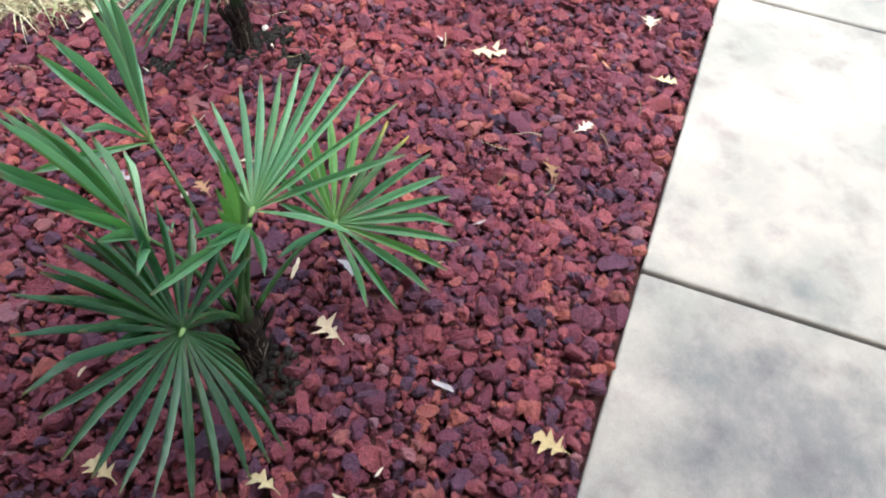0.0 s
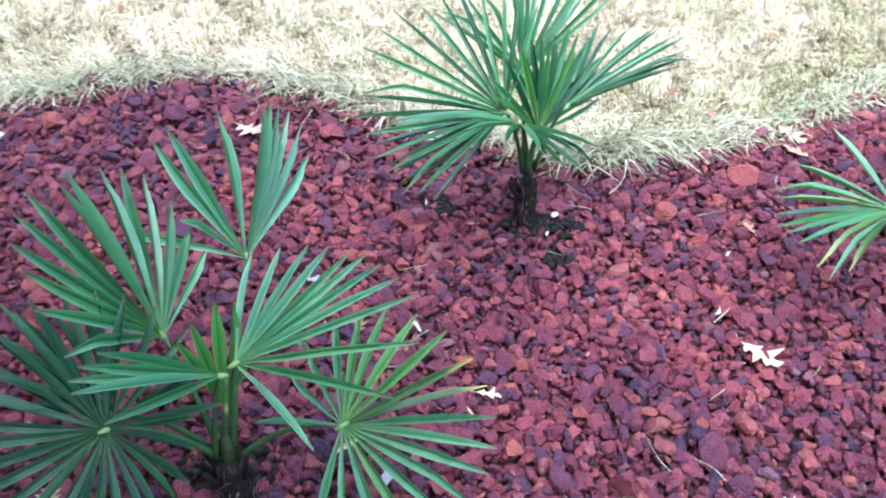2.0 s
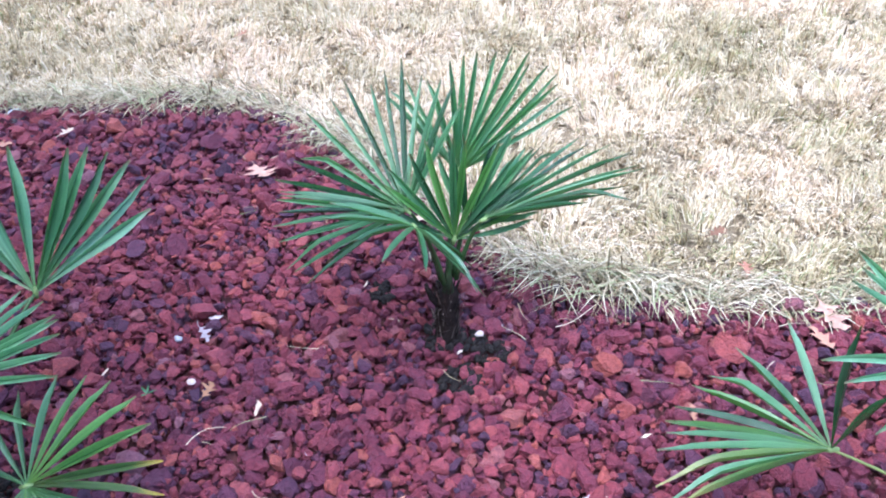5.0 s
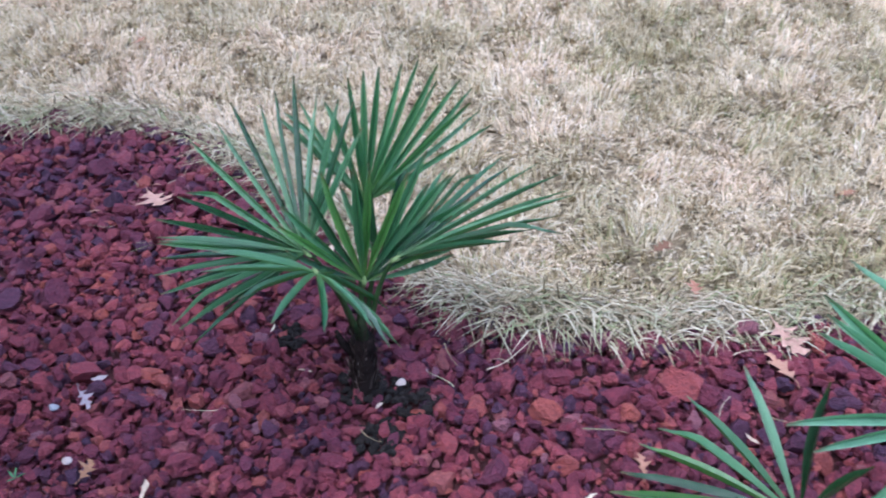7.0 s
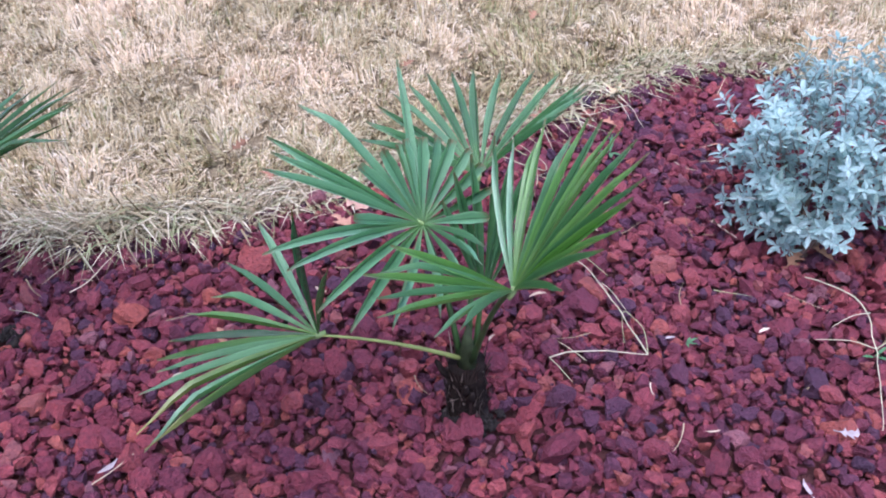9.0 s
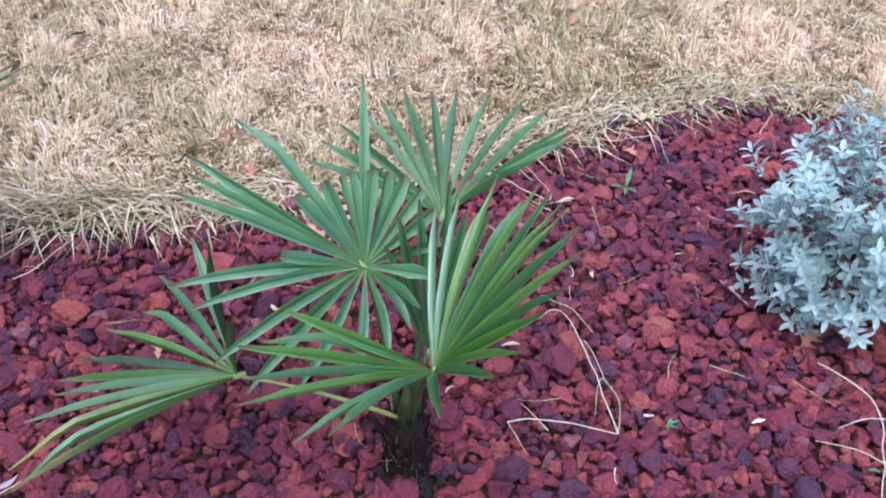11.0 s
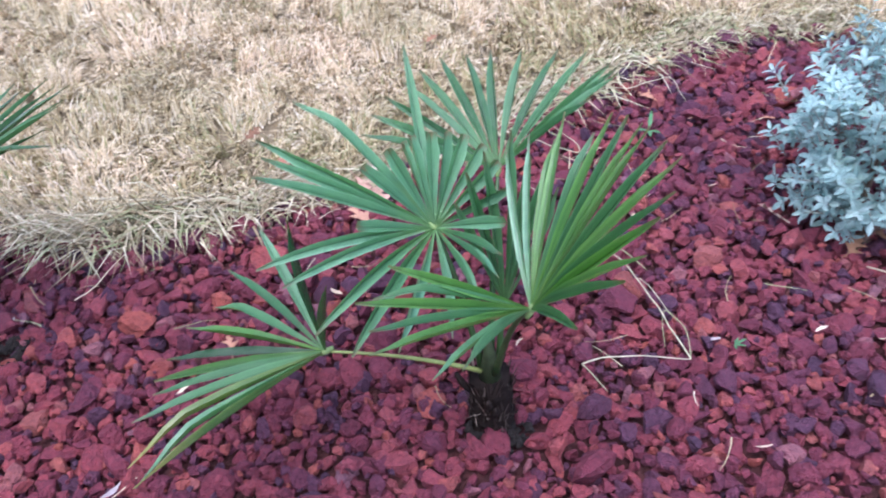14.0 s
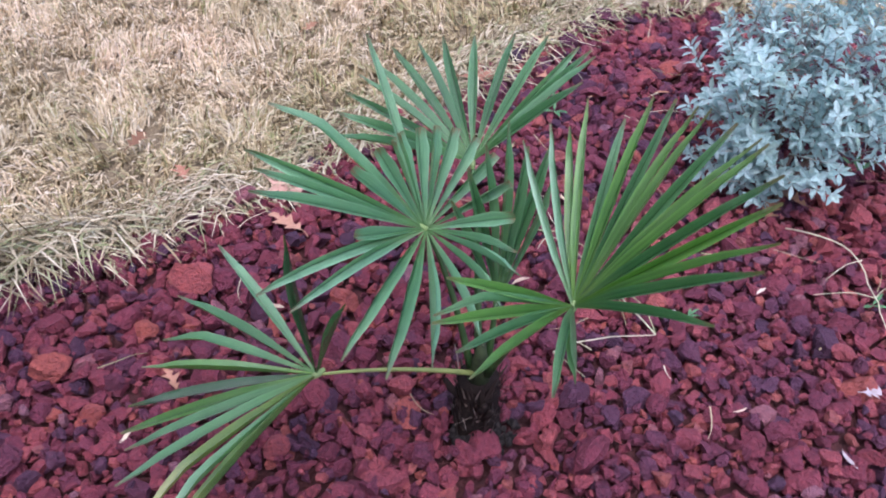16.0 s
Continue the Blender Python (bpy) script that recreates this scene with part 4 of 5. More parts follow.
def build_gravel():
    rng = np.random.default_rng(5)
    fine, coarse = rock_shapes(40, 2), rock_shapes(24, 4, 1)
    low, top = scatter_rocks(1), scatter_rocks(2)
    top = top[(rng.random(len(top)) < 0.55)]
    V, T, n0 = [], [], 0
    for layer, pts in ((0, low), (1, top)):
        for x, y, r in pts:
            bare = min((math.hypot(x - a1, y - b1) / c1 for a1, b1, c1 in SOIL_SPOTS))
            if bare < 1.0 and rng.random() > (0.34 if layer == 0 else 0.22) * (0.4 + bare):
                continue
            shapes = fine if r > 0.0093 else coarse
            sv, st = shapes[rng.integers(len(shapes))]
            q = rng.normal(size=4)
            q /= np.linalg.norm(q)
            w, a1, b1, c1 = q
            R = np.array([[1 - 2 * (b1 * b1 + c1 * c1), 2 * (a1 * b1 - c1 * w), 2 * (a1 * c1 + b1 * w)],
                          [2 * (a1 * b1 + c1 * w), 1 - 2 * (a1 * a1 + c1 * c1), 2 * (b1 * c1 - a1 * w)],
                          [2 * (a1 * c1 - b1 * w), 2 * (b1 * c1 + a1 * w), 1 - 2 * (a1 * a1 + b1 * b1)]])
            sc = r * 1.16 * rng.uniform(0.72, 1.3, 3)
            v = (sv * sc) @ R.T
            v[:, 2] *= 0.86
            z = float(ground_z(x, y)) + (-0.008 + 0.25 * r if layer == 0 else 0.002 + 0.5 * r) + rng.uniform(-0.004, 0.004)
            V.append(v + (x, y, z))
            T.append(st + n0)
            n0 += len(v)
    me = joined("lava_gravel", np.concatenate(V), np.concatenate(T), LAVA)
    thing("lava_gravel", (0, 0, 0), "loose dark red and maroon lava rock covering the planting bed", "gravel", kind="stuff", me=me)


build_gravel()


def build_soil_clumps():
    rng = np.random.default_rng(9)
    shapes = rock_shapes(8, 7)
    V, T, n0 = [], [], 0
    for cx, cy, cr in SOIL_SPOTS:
        for _ in range(int(2000 * cr)):
            a1, d = rng.uniform(0, 6.28), cr * math.sqrt(rng.random())
            x, y = cx + d * math.cos(a1), cy + d * math.sin(a1)
            r = rng.uniform(0.003, 0.010)
            sv, st = shapes[rng.integers(len(shapes))]
            V.append(sv * r * rng.uniform(0.7, 1.2, 3) + (x, y, float(ground_z(x, y)) - 0.004 + rng.uniform(0, 0.010)))
            T.append(st + n0)
            n0 += len(sv)
    me = joined("potting_soil", np.concatenate(V), np.concatenate(T), POT_SOIL, True)
    thing("potting_soil", (0, 0, 0), "black crumbly potting soil spilled round the palm bases", "soil", kind="stuff", me=me)


build_soil_clumps()


# ---- dormant lawn ----
def blades(x, y, z, length, lean, heading, width, rng, mid_rise=0.62):
    """Bent blades from arrays: each five vertices and three triangles."""
    n = len(x)
    hx, hy = np.cos(heading), np.sin(heading)
    px, py = -hy, hx
    reach, rise = length * np.sin(lean), length * np.cos(lean)
    base = np.stack([x, y, z], -1)
    mid = base + np.stack([hx * reach * 0.42, hy * reach * 0.42, rise * mid_rise], -1)
    tip = base + np.stack([hx * reach, hy * reach, rise * rng.uniform(0.55, 1.0, n)], -1)
    side = np.stack([px, py, np.zeros(n)], -1) * (width / 2)[:, None]
    V = np.stack([base - side, base + side, mid - side * 0.85, mid + side * 0.85, tip], 1).reshape(-1, 3)
    o = (np.arange(n) * 5)[:, None]
    T = np.concatenate([o + [0, 1, 3], o + [0, 3, 2], o + [2, 3, 4]], 1).reshape(-1, 3)
    return V, T


def value_noise(x, y, scale, seed):
    rng = np.random.default_rng(seed)
    g = rng.random((64, 64))
    u, v = x * scale + 100, y * scale + 100
    i, j = np.floor(u).astype(int), np.floor(v).astype(int)
    fu, fv = u - i, v - j
    fu, fv = fu * fu * (3 - 2 * fu), fv * fv * (3 - 2 * fv)
    a1, b1, c1, d1 = g[i % 64, j % 64], g[(i + 1) % 64, j % 64], g[i % 64, (j + 1) % 64], g[(i + 1) % 64, (j + 1) % 64]
    return (a1 * (1 - fu) + b1 * fu) * (1 - fv) + (c1 * (1 - fu) + d1 * fu) * fv


def build_lawn():
    rng = np.random.default_rng(3)
    tufts = 62000
    cx, cy = rng.uniform(-2.6, 3.6, tufts), rng.uniform(-1.1, 3.0, tufts)
    d = cy - lawn_edge(cx)
    thin = value_noise(cx, cy, 9.0, 2)
    keep = (d > -0.004) & (rng.random(tufts) < np.clip(1.2 - 0.25 * np.maximum(cy - 1.0, 0), 0.5, 1)) & (thin + 0.7 * rng.random(tufts) > 0.36)
    keep &= ~((cx < WALL_X) & (cy < WALL_Y1 + 0.02))
    cx, cy, d = cx[keep], cy[keep], d[keep]
    # browner, half-green patches, mostly along the bed
    patch = value_noise(cx, cy, 2.1, 6) * 0.45 + value_noise(cx, cy, 6.0, 7) * 0.35 + 0.56 * np.exp(-np.maximum(d, 0) / 0.42) * np.clip((cx + 0.3) / 0.8, 0.3, 1.0) + rng.normal(0, 0.12, len(cx))
    brown = patch > 0.66
    for name, pick, mat, label in (("lawn_grass", ~brown, STRAW, "dormant bleached straw-coloured lawn grass"), ("patchy_grass", brown, OLIVE_STRAW, "half-dormant olive and brown lawn patches")):
        px, py = cx[pick], cy[pick]
        per = 9
        comb = np.repeat(value_noise(px, py, 8.0, 4) * 9.0 + rng.normal(0, 0.5, len(px)), per)
        full = np.repeat(rng.uniform(0.65, 1.25, len(px)), per)
        x, y = np.repeat(px, per), np.repeat(py, per)
        n = len(x)
        x, y = x + rng.normal(0, 0.007, n), y + rng.normal(0, 0.007, n)
        heading = comb + rng.normal(0, 0.55, n)
        lean = np.clip(rng.normal(0.90, 0.34, n), 0.05, 1.45)
        length = rng.uniform(0.026, 0.064, n) * full
        width = rng.uniform(0.0022, 0.0046, n) * (1 + 0.25 * np.maximum(y - 0.8, 0))
        V, T = blades(x, y, ground_z(x, y) - 0.016, length, lean, heading, width, rng, 0.75)
        thing(name, (0, 0, 0), label, "grass", kind="stuff", me=joined(name, V, T, mat))

    # long runners hanging over the gravel along the edge
    m = 7800
    x = rng.uniform(-1.5, 2.3, m)
    d = rng.uniform(-0.012, 0.10, m)
    y = lawn_edge(x) + d
    slope = (lawn_edge(x + 0.03) - lawn_edge(x - 0.03)) / 0.06
    out = np.arctan2(-1.0, slope)
    along = out + np.where(rng.random(m) < 0.5, 1.0, -1.0) * rng.uniform(0.3, 2.0, m)
    heading = np.where(rng.random(m) < 0.27, out + rng.normal(0, 0.5, m), along)
    lean = np.clip(rng.normal(1.30, 0.15, m), 0.8, 1.52)
    full = np.clip(0.45 + 0.9 * value_noise(x, y, 5.0, 8) - 0.25 * (x > 1.0), 0.3, 1.2)
    length = rng.uniform(0.03, 0.165, m) * full
    V, T = blades(x, y, ground_z(x, y) + rng.uniform(-0.016, 0.016, m), length, lean, heading, rng.uniform(0.0022, 0.0052, m), rng, 0.9)
    me = joined("grass_runners", V, T, RUNNER)
    thing("grass_runners", (0, 0, 0), "long bleached grass runners trailing over the gravel edge", "grass", kind="stuff", me=me)


build_lawn()


# ---- silver-leaved shrub ----
def leaf_card(V, T, p, d, n, ln, w):
    """A small pointed, slightly cupped leaf of six triangles."""
    s = n.cross(d).normalized()
    o = len(V)
    V += [p, p + d * ln * 0.4 - s * w * 0.5 + n * w * 0.15, p + d * ln * 0.45, p + d * ln * 0.4 + s * w * 0.5 + n * w * 0.15,
          p + d * ln * 0.75 - s * w * 0.36 + n * w * 0.05, p + d * ln * 0.75 + s * w * 0.36 + n * w * 0.05, p + d * ln - n * ln * 0.08]
    T += [(o, o + 1, o + 2), (o, o + 2, o + 3), (o + 1, o + 4, o + 2), (o + 2, o + 5, o + 3), (o + 2, o + 4, o + 6), (o + 2, o + 6, o + 5)]


def build_silver_shrub():
    rng = random.Random(12)
    root = Vector((1.445, -0.578, -0.02))
    shrub = thing("silver_shrub", (0, 0, 0), "silvery blue-green bushy shrub with small pointed leaves", "shrub")
    V, T = [], []
    centre, size = Vector((1.64, -0.535, 0.235)), Vector((0.340, 0.265, 0.185))
    for k in range(5):
        w = k * 1.26 + 0.4
        e = centre + Vector((math.cos(w) * size.x * 0.35, math.sin(w) * size.y * 0.35, -0.06 + 0.05 * (k % 2)))
        v, f = tube_data(bez(root + Vector((math.cos(w), math.sin(w), 0)) * 0.012, (root + e) / 2 + Vector((0.01, 0, 0.03)), e, 7), [0.0065 - 0.0006 * i for i in range(8)], 6)
        part("stem", mesh_of("stem", v, f, SILVER_STEM), shrub, "brown woody stem")
    tv, tf = [], []
    for k in range(370):
        # point in the uneven crown
        while True:
            q = Vector((rng.uniform(-1, 1), rng.uniform(-1, 1), rng.uniform(-1, 1)))
            r = q.length
            lump = 0.84 + 0.42 * noise.noise(q.normalized() * 2.6 + Vector((4, 1, 0)))
            if 0.30 < r < lump and noise.noise(q * 3.3) > -0.30:
                break
        e = centre + Vector((q.x * size.x, q.y * size.y, q.z * size.z))
        if k < 42:
            # low side shoots round the base
            e = root + Vector((rng.gauss(-0.040, 0.03), rng.gauss(0.045, 0.06), rng.uniform(0.05, 0.20)))
        elif e.z < 0.095:
            e.z = 0.095 + rng.random() * 0.05
        grow = (e - (root + Vector((0.09, 0.07, 0.08)))).normalized()
        grow = (grow + Vector((rng.uniform(-0.4, 0.4), rng.uniform(-0.4, 0.4), rng.uniform(0.0, 0.6)))).normalized()
        ln = rng.uniform(0.05, 0.09)
        s = e - grow * ln
        v, f = tube_data([s, s.lerp(e, 0.5), e], [0.0016, 0.0013, 0.0008], 4)
        o = len(tv)
        tv += v
        tf += [tuple(i + o for i in g) for g in f]
        a1 = grow.orthogonal().normalized()
        b1 = grow.cross(a1)
        for node_i in range(5):
            p = s.lerp(e, 0.15 + 0.21 * node_i)
            turn = node_i * 1.5 + rng.random()
            for side in (0, math.pi) if node_i < 4 else (0, 1.57, 3.14, 4.71):
                w = turn + side
                o1 = a1 * math.cos(w) + b1 * math.sin(w)
                d = (o1 + grow * rng.uniform(0.25, 0.8)).normalized()
                nn = (grow - d * grow.dot(d)).normalized()
                leaf_card(V, T, p, d, nn, rng.uniform(0.018, 0.030), rng.uniform(0.0075, 0.012))
    part("twig", mesh_of("twig", tv, tf, SILVER_TWIG), shrub)["kind"] = "stuff"
    part("foliage", joined("foliage", V, T, SILVER, False), shrub, "silvery blue-green leaves")["kind"] = "stuff"


build_silver_shrub()


# ---- dark evergreen shrub behind the pier ----
def build_evergreen():
    rng = random.Random(31)
    shrub = thing("evergreen_shrub", (0, 0, 0), "dense dark green evergreen shrub behind the brick pier", "shrub")
    c, size = Vector((-1.86, 1.40, 0.11)), Vector((0.34, 0.33, 0.37))
    for k in range(6):
        w = k * 1.05
        e = c + Vector((math.cos(w) * 0.2, math.sin(w) * 0.18, 0.05))
        v, f = tube_data(bez((c.x, c.y, -0.12), (c.x + math.cos(w) * 0.05, c.y + math.sin(w) * 0.05, 0.1), e, 6), [0.014 - 0.0014 * i for i in range(7)], 6)
        part("stem", mesh_of("stem", v, f, BARK), shrub)
    V, T = [], []
    for k in range(5200):
        q = Vector((rng.gauss(0, 1), rng.gauss(0, 1), rng.gauss(0, 1))).normalized()
        r = (0.78 + 0.22 * noise.noise(q * 2.6)) * rng.uniform(0.62, 1.08)
        p = c + Vector((q.x * size.x, q.y * size.y, q.z * size.z)) * r
        if p.z < -0.06:
            continue
        d = (q + Vector((rng.uniform(-1, 1), rng.uniform(-1, 1), rng.uniform(-0.6, 1)))).normalized()
        nn = (q + Vector((rng.uniform(-0.6, 0.6), rng.uniform(-0.6, 0.6), 0.5))).normalized()
        nn = (nn - d * nn.dot(d)).normalized()
        leaf_card(V, T, p, d, nn, rng.uniform(0.022, 0.036), rng.uniform(0.012, 0.018))
    part("foliage", joined("foliage", V, T, HEDGE), shrub)["kind"] = "stuff"


build_evergreen()


# ---- fallen leaves and litter ----
LOBES = [(0.0, 0.015), (0.10, 0.05), (0.17, 0.14), (0.23, 0.38), (0.29, 0.27), (0.35, 0.12), (0.44, 0.17), (0.54, 0.56), (0.60, 0.40), (0.67, 0.13), (0.76, 0.17), (0.85, 0.31), (0.90, 0.15), (1.0, 0.012)]


def oak_leaf(at, size, turn, mat, label, seed, curl=0.25, tilt=0.0, width=1.0, lift=0.022):
    """A lobed dry oak leaf, curled, with a stalk."""
    rng = random.Random(seed)
    vs, fs = [], []
    bend = rng.uniform(-0.25, 0.35)
    skew = rng.uniform(-0.10, 0.10)
    rows = len(LOBES)
    for i, (t, w) in enumerate(LOBES):
        grown = {-1: rng.uniform(0.62, 1.12), 1: rng.uniform(0.62, 1.12)}
        for k, sgn in enumerate((-1, -0.5, 0, 0.5, 1)):
            ww = w * width * grown[1 if sgn > 0 else -1] * abs(sgn)
            fwd = 0.26 * abs(sgn) * w + skew * sgn * (w > 0.1)
            x, y = (t + fwd - 0.5), ww * (1 if sgn > 0 else -1) if sgn else 0
            z = curl * abs(y) ** 1.6 * 1.0 + bend * (x * x) + 0.03 * noise.noise(Vector((x * 5, y * 5, seed)))
            vs.append(Vector((x, y, z)) * size)
    for i in range(rows - 1):
        for k in range(4):
            q = i * 5 + k
            fs.append((q, q + 1, q + 6, q + 5))
    v, f = tube_data([Vector((-0.5, 0, 0.25 * bend)) * size, Vector((-0.62, 0.02, 0.3 * bend)) * size, Vector((-0.74, 0.06, 0.02)) * size], [0.0011, 0.0011, 0.0014], 5)
    o = len(vs)
    vs, fs = vs + v, fs + [tuple(i + o for i in g) for g in f]
    me = mesh_of("fallen_leaf", vs, fs, mat)
    z = float(ground_z(at[0], at[1])) + lift
    m = Matrix.Translation((at[0], at[1], z)) @ Euler((radians(tilt), radians(rng.uniform(-12, 12)), radians(turn))).to_matrix().to_4x4()
    return thing("fallen_leaf", at, label, "leaf", "fallen leaves", me=me, m=m)


def strip_leaf(at, size, turn, mat, label, seed, lift=0.022, fat=0.22):
    """A narrow curled scrap of dry leaf."""
    rng = random.Random(seed)
    vs, fs = [], []
    for i in range(8):
        t = i / 7
        w = fat * math.sin(math.pi * min(0.97, 0.06 + t * 0.92)) * rng.uniform(0.7, 1.2)
        y = 0.10 * math.sin(t * 3.5 + seed)
        z = 0.10 * math.sin(t * 2.6 + seed * 0.7)
        vs += [Vector((t - 0.5, y - w / 2, z + 0.10 * w)) * size, Vector((t - 0.5, y, z - 0.12 * w)) * size, Vector((t - 0.5, y + w / 2, z + 0.22 * w)) * size]
    for i in range(7):
        for k in range(2):
            q = i * 3 + k
            fs.append((q, q + 1, q + 4, q + 3))
    me = mesh_of("leaf_scrap", vs, fs, mat)
    z = float(ground_z(at[0], at[1])) + lift
    return thing("leaf_scrap", at, label, "leaf", "leaf scraps", me=me, m=Matrix.Translation((at[0], at[1], z)) @ Euler((0.1, 0.05, radians(turn))).to_matrix().to_4x4())


oak_leaf((0.126, -0.535), 0.088, -85, OAK_PALE, "large pale lobed oak leaf lying on the gravel", 1, 0.15, width=0.9)
oak_leaf((-0.503, 0.664), 0.085, -60, OAK_TAN, "curled salmon-tan oak leaf on the gravel", 2, 0.3)
oak_leaf((-0.40, -0.375), 0.055, -35, OAK_PALE, "folded cream oak leaf on the gravel", 3, 0.5, width=0.5)
oak_leaf((-0.096, 0.418), 0.085, 5, OAK_PALE, "pale oak leaf on the gravel behind the palm trunk", 4, 0.3, width=0.6)
oak_leaf((0.746, 0.0), 0.085, -70, OAK_TAN, "pinkish tan oak leaf at the lawn edge", 5, 0.4)
oak_leaf((0.70, -0.07), 0.075, 100, OAK_TAN, "curled pinkish oak leaf on the gravel", 6, 0.5, width=0.6)
oak_leaf((-0.794, -0.472), 0.062, 60, OAK_PALE, "small cream leaf on the gravel", 7, 0.4)
oak_leaf((-0.24, -0.77), 0.06, 15, OAK_BROWN, "torn brown oak leaf on the gravel", 8, 0.5, width=0.8)
oak_leaf((-0.072, -0.815), 0.042, -40, OAK_PALE, "small cream leaf on the gravel", 9, 0.4)
oak_leaf((0.180, -0.975), 0.06, -70, OAK_YELLOW, "dry leaf against the path edge", 10, 0.5, width=0.7)
oak_leaf((0.418, -0.905), 0.055, 10, OAK_PALE, "small pale leaf near the path edge", 11, 0.5)
oak_leaf((-0.896, -0.90), 0.062, 80, OAK_YELLOW, "yellow-tan leaf near the path edge", 12, 0.4)
oak_leaf((-1.16, -0.235), 0.055, 70, OAK_YELLOW, "yellow-tan oak leaf on the gravel", 13, 0.5)
oak_leaf((-1.10, -0.478), 0.060, 70, OAK_YELLOW, "yellowed oak leaf under the low fan", 14, 0.3, width=0.7)
oak_leaf((1.497, 0.068), 0.065, 30, OAK_YELLOW, "tan oak leaf at the lawn edge", 15, 0.4)
oak_leaf((1.40, -0.03), 0.042, 100, OAK_TAN, "small tan oak leaf on the gravel", 16, 0.4)
oak_leaf((1.36, -0.455), 0.055, 110, OAK_PALE, "cream oak leaf leaning against the silver shrub", 17, 0.4, tilt=40)
oak_leaf((1.19, -0.945), 0.036, -30, BLEACHED, "bleached lobed leaf on the gravel", 19, 0.3)
oak_leaf((-0.638, 1.53), 0.045, 40, OAK_BROWN, "brown leaf caught in the dry lawn", 20, 0.5)
oak_leaf((1.53, 0.49), 0.045, 40, OAK_BROWN, "brown leaf caught in the dry lawn", 21, 0.5)
oak_leaf((1.10, 0.435), 0.04, 10, OAK_BROWN, "brown leaf caught in the dry lawn", 22, 0.5)
oak_leaf((0.62, 0.16), 0.04, 75, OAK_TAN, "orange-brown leaf in the grass edge", 23, 0.5)
oak_leaf((1.28, 0.06), 0.08, -20, OAK_TAN, "tan oak leaf at the lawn edge", 24, 0.4)
oak_leaf((0.375, -0.24), 0.045, 80, OAK_TAN, "small tan leaf on the gravel", 25, 0.5, width=0.6)
oak_leaf((0.60, 0.30), 0.045, 20, OAK_BROWN, "brown leaf caught in the dry lawn", 26, 0.5)
oak_leaf((-0.54, -0.10), 0.038, 60, OAK_BROWN, "olive-brown scrap of leaf on the gravel", 27, 0.5)
oak_leaf((-0.571, 0.067), 0.060, -60, BLEACHED, "grey-white curled leaf on the gravel", 28, 0.6, width=0.5)
strip_leaf((-0.441, -0.155), 0.05, 100, OAK_PALE, "cream scrap of leaf on the gravel", 2)
strip_leaf((0.13, -0.409), 0.04, 30, BLEACHED, "pale scrap of leaf on the gravel", 3)
strip_leaf((-0.845, -0.70), 0.045, 60, BLEACHED, "white scrap of leaf on the gravel", 4, fat=0.4)
strip_leaf((1.06, -0.985), 0.035, 60, BLEACHED, "white scrap of leaf on the gravel", 5)
strip_leaf((-1.10, -0.62), 0.06, 80, OAK_PALE, "dry leaf on the gravel under the fan", 7, fat=0.4)
strip_leaf((-0.68, -0.36), 0.05, 20, OAK_PALE, "pale scrap of leaf beside the palm trunk", 8)
strip_leaf((-0.65, -0.45), 0.05, 60, BLEACHED, "white scrap of leaf beside the palm trunk", 9, fat=0.4)
strip_leaf((-1.434, 0.578), 0.042, 0, OAK_YELLOW, "tan leaf beside the splash block", 10, fat=0.4)
oak_leaf((-1.264, 0.927), 0.075, 5, OAK_TAN, "curled tan oak leaf on the gravel", 41, 0.5, width=0.6)
oak_leaf((-1.086, 0.970), 0.060, 70, OAK_PALE, "pale curled oak leaf on the gravel", 42, 0.5, width=0.7)
oak_leaf((-1.39, 0.831), 0.055, 80, OAK_YELLOW, "yellow-tan oak leaf beside the splash block", 43, 0.4, width=0.7)


def stem(name, points, r, mat, label, category, lift=0.024):
    pts = [Vector((x, y, float(ground_z(x, y)) + lift + z)) for x, y, z in points]
    # smooth by cutting corners twice
    for _ in range(2):
        q = [pts[0]]
        for a1, b1 in zip(pts, pts[1:]):
            q += [a1.lerp(b1, 0.25), a1.lerp(b1, 0.75)]
        pts = q + [pts[-1]]
    n = len(pts)
    pts = [p + noise.noise_vector(p * 22) * 0.006 for p in pts]
    r *= 0.58
    v, f = tube_data(pts, [r * (1 - 0.5 * i / n) for i in range(n)], 6)
    return thing(name, (0, 0, 0), label, category, me=mesh_of(name, v, f, mat))


stem("twig", [(0.16, 0.005, 0.0), (0.22, 0.032, 0.004), (0.27, 0.075, 0.0)], 0.0022, TWIG, "short straight dry twig on the gravel", "twig")
stem("twig", [(0.10, -0.43, 0.0), (0.17, -0.415, 0.004)], 0.0022, TWIG, "short pale twig on the gravel", "twig")
stem("dead_runner", [(0.862, -0.576, 0.0), (0.912, -0.591, 0.012), (1.010, -0.660, 0.010)], 0.0026, STOLON, "dying grass runner across the gravel", "runner")
stem("dead_runner", [(1.010, -0.660, 0.010), (1.024, -0.600, 0.012), (1.036, -0.510, 0.015), (1.044, -0.410, 0.012), (1.028, -0.388, 0.01), (1.003, -0.397, 0.0)], 0.0026, STOLON, "bent green-white grass runner on the gravel", "runner")
stem("dead_runner", [(1.032, -0.351, 0.0), (1.060, -0.395, 0.012), (1.078, -0.457, 0.0)], 0.0022, STOLON, "short bleached grass runner on the gravel", "runner")
stem("dead_runner", [(1.010, -0.660, 0.010), (1.049, -0.609, 0.008), (1.041, -0.558, 0.012), (1.030, -0.560, 0.012), (0.996, -0.610, 0.0)], 0.0018, STOLON, "thin dried grass runner on the gravel", "runner")
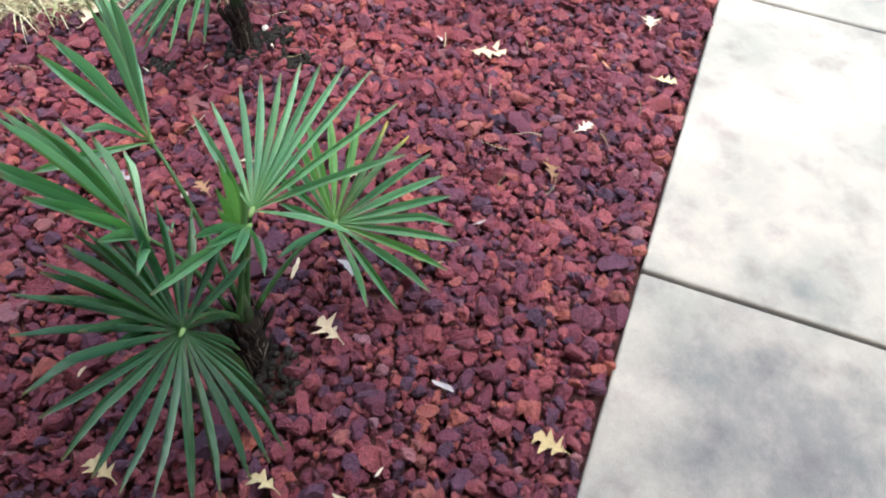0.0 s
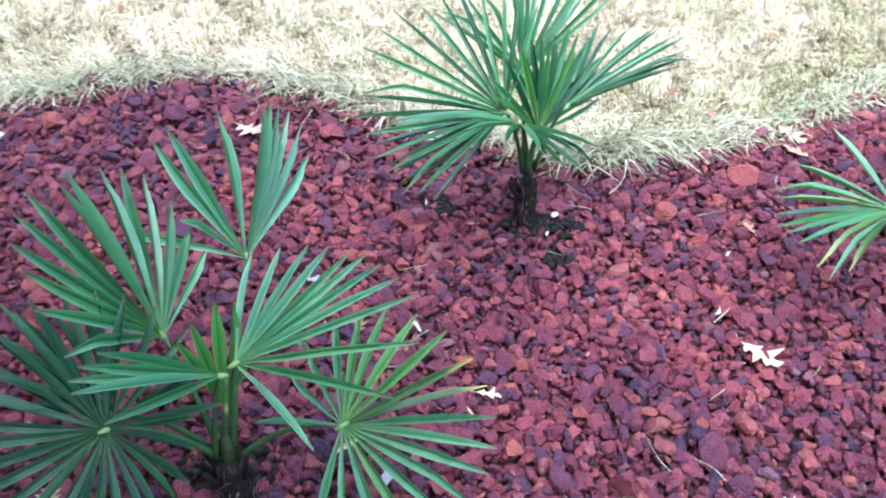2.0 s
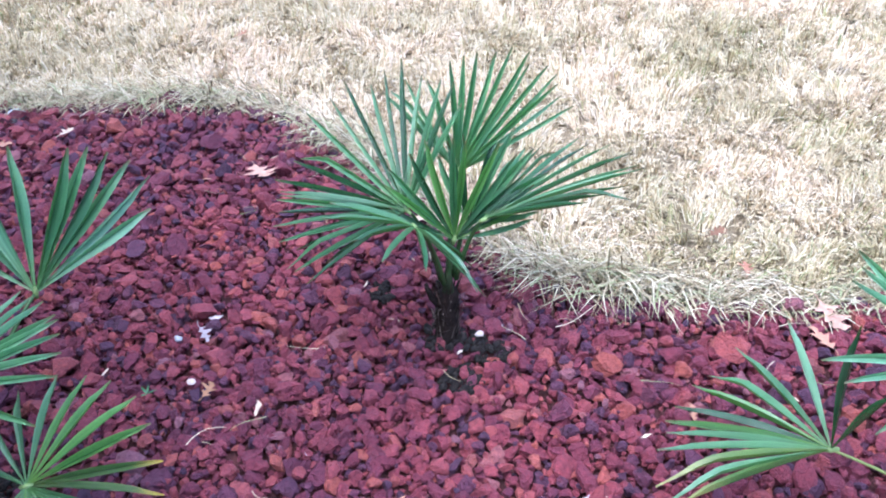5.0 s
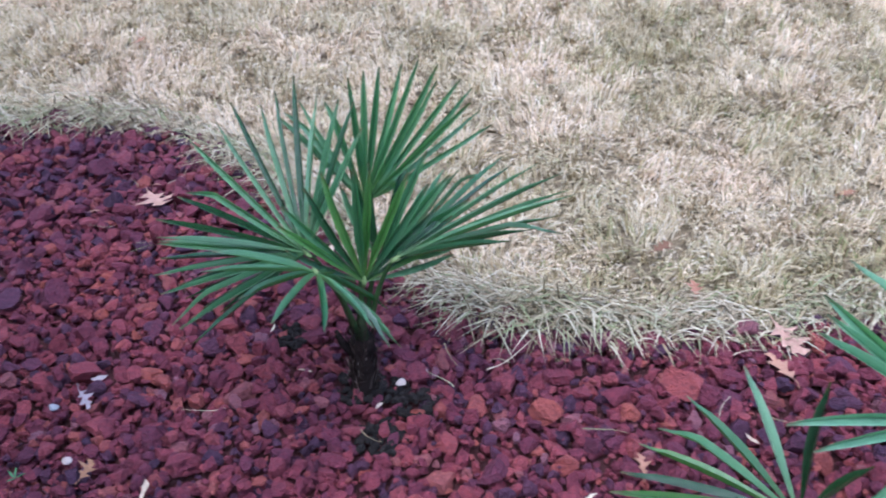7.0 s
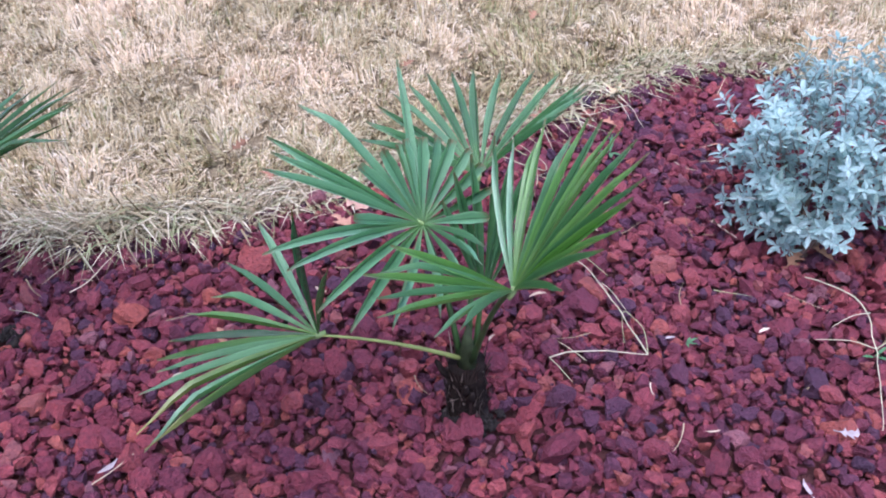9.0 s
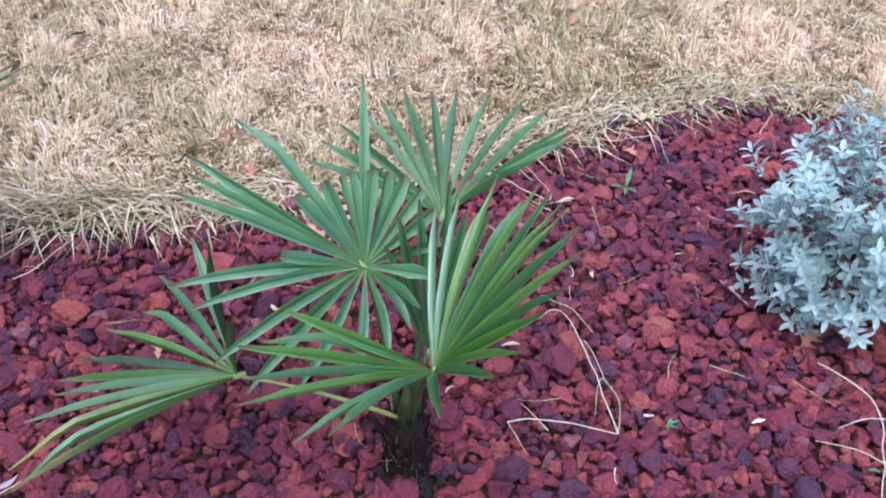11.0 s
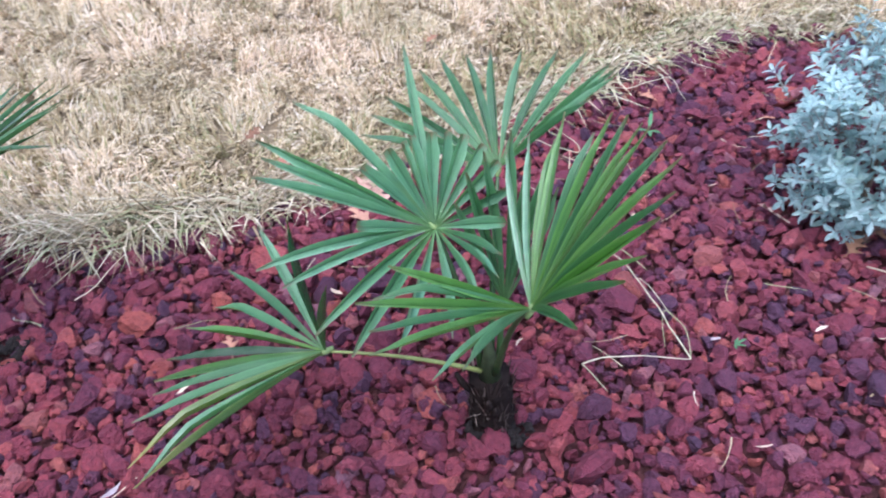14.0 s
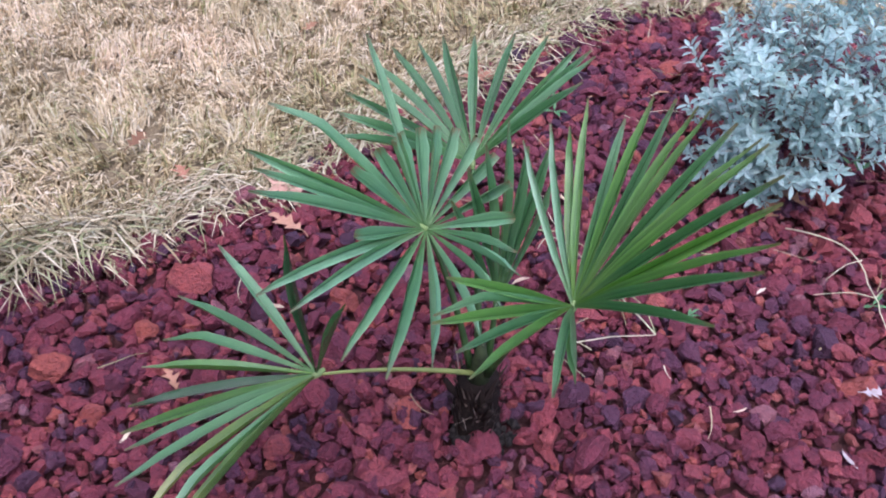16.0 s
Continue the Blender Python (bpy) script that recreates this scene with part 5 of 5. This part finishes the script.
stem("dead_runner", [(1.041, -0.558, 0.010), (1.047, -0.514, 0.012), (1.052, -0.470, 0.0)], 0.0016, STOLON, "thin dried grass runner on the gravel", "runner")
stem("dead_runner", [(0.862, -0.576, 0.0), (0.860, -0.600, 0.006), (0.867, -0.636, 0.0)], 0.0018, STOLON, "thin dried grass runner on the gravel", "runner")
stem("dead_runner", [(1.400, -0.650, 0.0), (1.412, -0.726, 0.025), (1.404, -0.792, 0.025), (1.359, -0.847, 0.010), (1.297, -0.911, 0.012), (1.237, -0.967, 0.0)], 0.0026, STOLON, "long bent green grass runner below the shrub", "runner")
stem("dead_runner", [(1.359, -0.847, 0.010), (1.330, -0.808, 0.012), (1.294, -0.772, 0.0)], 0.0020, STOLON, "thin dried grass runner on the gravel", "runner")
stem("dead_runner", [(1.359, -0.847, 0.010), (1.395, -0.850, 0.015), (1.435, -0.866, 0.0)], 0.0020, STOLON, "thin dried grass runner on the gravel", "runner")
stem("dead_runner", [(1.404, -0.792, 0.025), (1.375, -0.775, 0.018), (1.339, -0.769, 0.0)], 0.0020, STOLON, "thin greenish grass runner on the gravel", "runner")
stem("dead_runner", [(1.36, 0.03, 0.0), (1.40, -0.02, 0.02), (1.46, -0.03, 0.03), (1.45, -0.10, 0.0)], 0.0018, STOLON, "dried grass runner near the lawn edge", "runner")
stem("dead_runner", [(1.46, -0.03, 0.03), (1.50, 0.02, 0.02), (1.53, 0.06, 0.0)], 0.0016, STOLON, "dried grass runner near the lawn edge", "runner")
stem("dead_runner", [(1.077, 0.009, 0.0), (1.105, -0.05, 0.01), (1.138, -0.111, 0.004), (1.166, -0.127, 0.0), (1.174, -0.086, 0.008), (1.159, -0.009, 0.0)], 0.0022, STOLON, "dried grass runner on the gravel", "runner")


def sprout(at, seed, size=0.05):
    rng = random.Random(seed)
    root = thing("weed", (at[0], at[1], float(ground_z(*at)) + 0.012), "small green weed sprouting in the gravel", "weed", "weeds")
    for k in range(4):
        w = rng.uniform(0, 6.28)
        V, T = [], []
        d = Vector((math.cos(w), math.sin(w), 0.5)).normalized()
        nn = Vector((-math.cos(w) * 0.5, -math.sin(w) * 0.5, 1)).normalized()
        leaf_card(V, T, Vector((0, 0, 0)), d, nn, size * rng.uniform(0.7, 1.2), size * 0.22)
        part("leaf", joined("leaf", V, T, WEED), root)


sprout((1.335, -0.125), 1, 0.045)
sprout((1.10, -0.66), 2, 0.02)
sprout((1.362, -0.850), 6, 0.03)
sprout((-0.66, -0.09), 3, 0.02)
sprout((1.66, -0.64), 4, 0.05)


def pebble(at, r, mat, seed, label):
    boulder("pebble", (at[0], at[1], float(ground_z(*at)) + 0.026), (r, r * 0.85, r * 0.7), mat, label, seed)


pebble((0.0, 0.0), 0.010, PEBBLE, 21, "small white pebble beside the palm trunk")
pebble((-0.574, -0.077), 0.009, PEBBLE, 22, "small white pebble on the gravel")
pebble((-0.62, 0.05), 0.010, PALE_STONE, 23, "small bluish stone on the gravel")


def scatter_scraps():
    """Small pale scraps of leaf and straw between the rocks."""
    rng = random.Random(77)
    made = 0
    while made < 46:
        x, y = rng.uniform(-1.35, 2.0), rng.uniform(-0.98, 1.0)
        if not bool(in_bed(x, y - 0.03)) or bool(blocked(x, y)) or y > float(lawn_edge(x)) - 0.04:
            continue
        if x < 0.9 and rng.random() < 0.45:
            continue
        mat = rng.choice((BLEACHED, OAK_PALE, OAK_PALE, TWIG, OAK_TAN))
        kind = {BLEACHED: "bleached white", OAK_PALE: "cream", TWIG: "straw-coloured", OAK_TAN: "tan"}[mat]
        strip_leaf((x, y), rng.uniform(0.014, 0.034), rng.uniform(0, 180), mat, "tiny " + kind + " leaf scrap among the red rocks", made + 40, 0.016, rng.uniform(0.12, 0.4))
        made += 1


scatter_scraps()
for k, (x, y, turn) in enumerate(((1.42, -0.60, 20), (1.48, -0.62, 100), (1.53, -0.58, 160))):
    oak_leaf((x, y), 0.05, turn, OAK_BROWN, "curled brown leaf under the silver shrub", 60 + k, 0.6, tilt=15)


def scatter_wisps():
    """Fine dry grass wisps lying over the gravel, thickest towards the lawn and the silver shrub."""
    rng = random.Random(91)
    V, T = [], []
    made = 0
    while made < 130:
        x, y = rng.uniform(-0.6, 2.0), rng.uniform(-0.95, 0.9)
        near = float(lawn_edge(x)) - y
        if not bool(in_bed(x, y - 0.02)) or near < 0.0 or rng.random() > 0.12 + 0.75 * math.exp(-near / 0.12) + (0.30 if x > 0.95 else 0.0):
            continue
        w, ln, bend = rng.uniform(0, 6.28), rng.uniform(0.025, 0.085), rng.uniform(-1.3, 1.3)
        p = Vector((x, y, float(ground_z(x, y)) + rng.uniform(0.016, 0.024)))
        half = rng.uniform(0.0006, 0.0013)
        o = len(V)
        for k in range(6):
            s1 = Vector((-math.sin(w), math.cos(w), 0)) * half * (1 - 0.13 * k)
            V += [p - s1, p + s1]
            p = p + Vector((math.cos(w), math.sin(w), rng.uniform(-0.10, 0.16))) * (ln / 5)
            w += bend / 5 + rng.uniform(-0.15, 0.15)
        for k in range(5):
            T += [(o + 2 * k, o + 2 * k + 1, o + 2 * k + 3), (o + 2 * k, o + 2 * k + 3, o + 2 * k + 2)]
        made += 1
    thing("grass_wisps", (0, 0, 0), "fine dry grass wisps strewn over the red gravel", "grass", kind="stuff", me=joined("grass_wisps", V, T, RUNNER))


scatter_wisps()
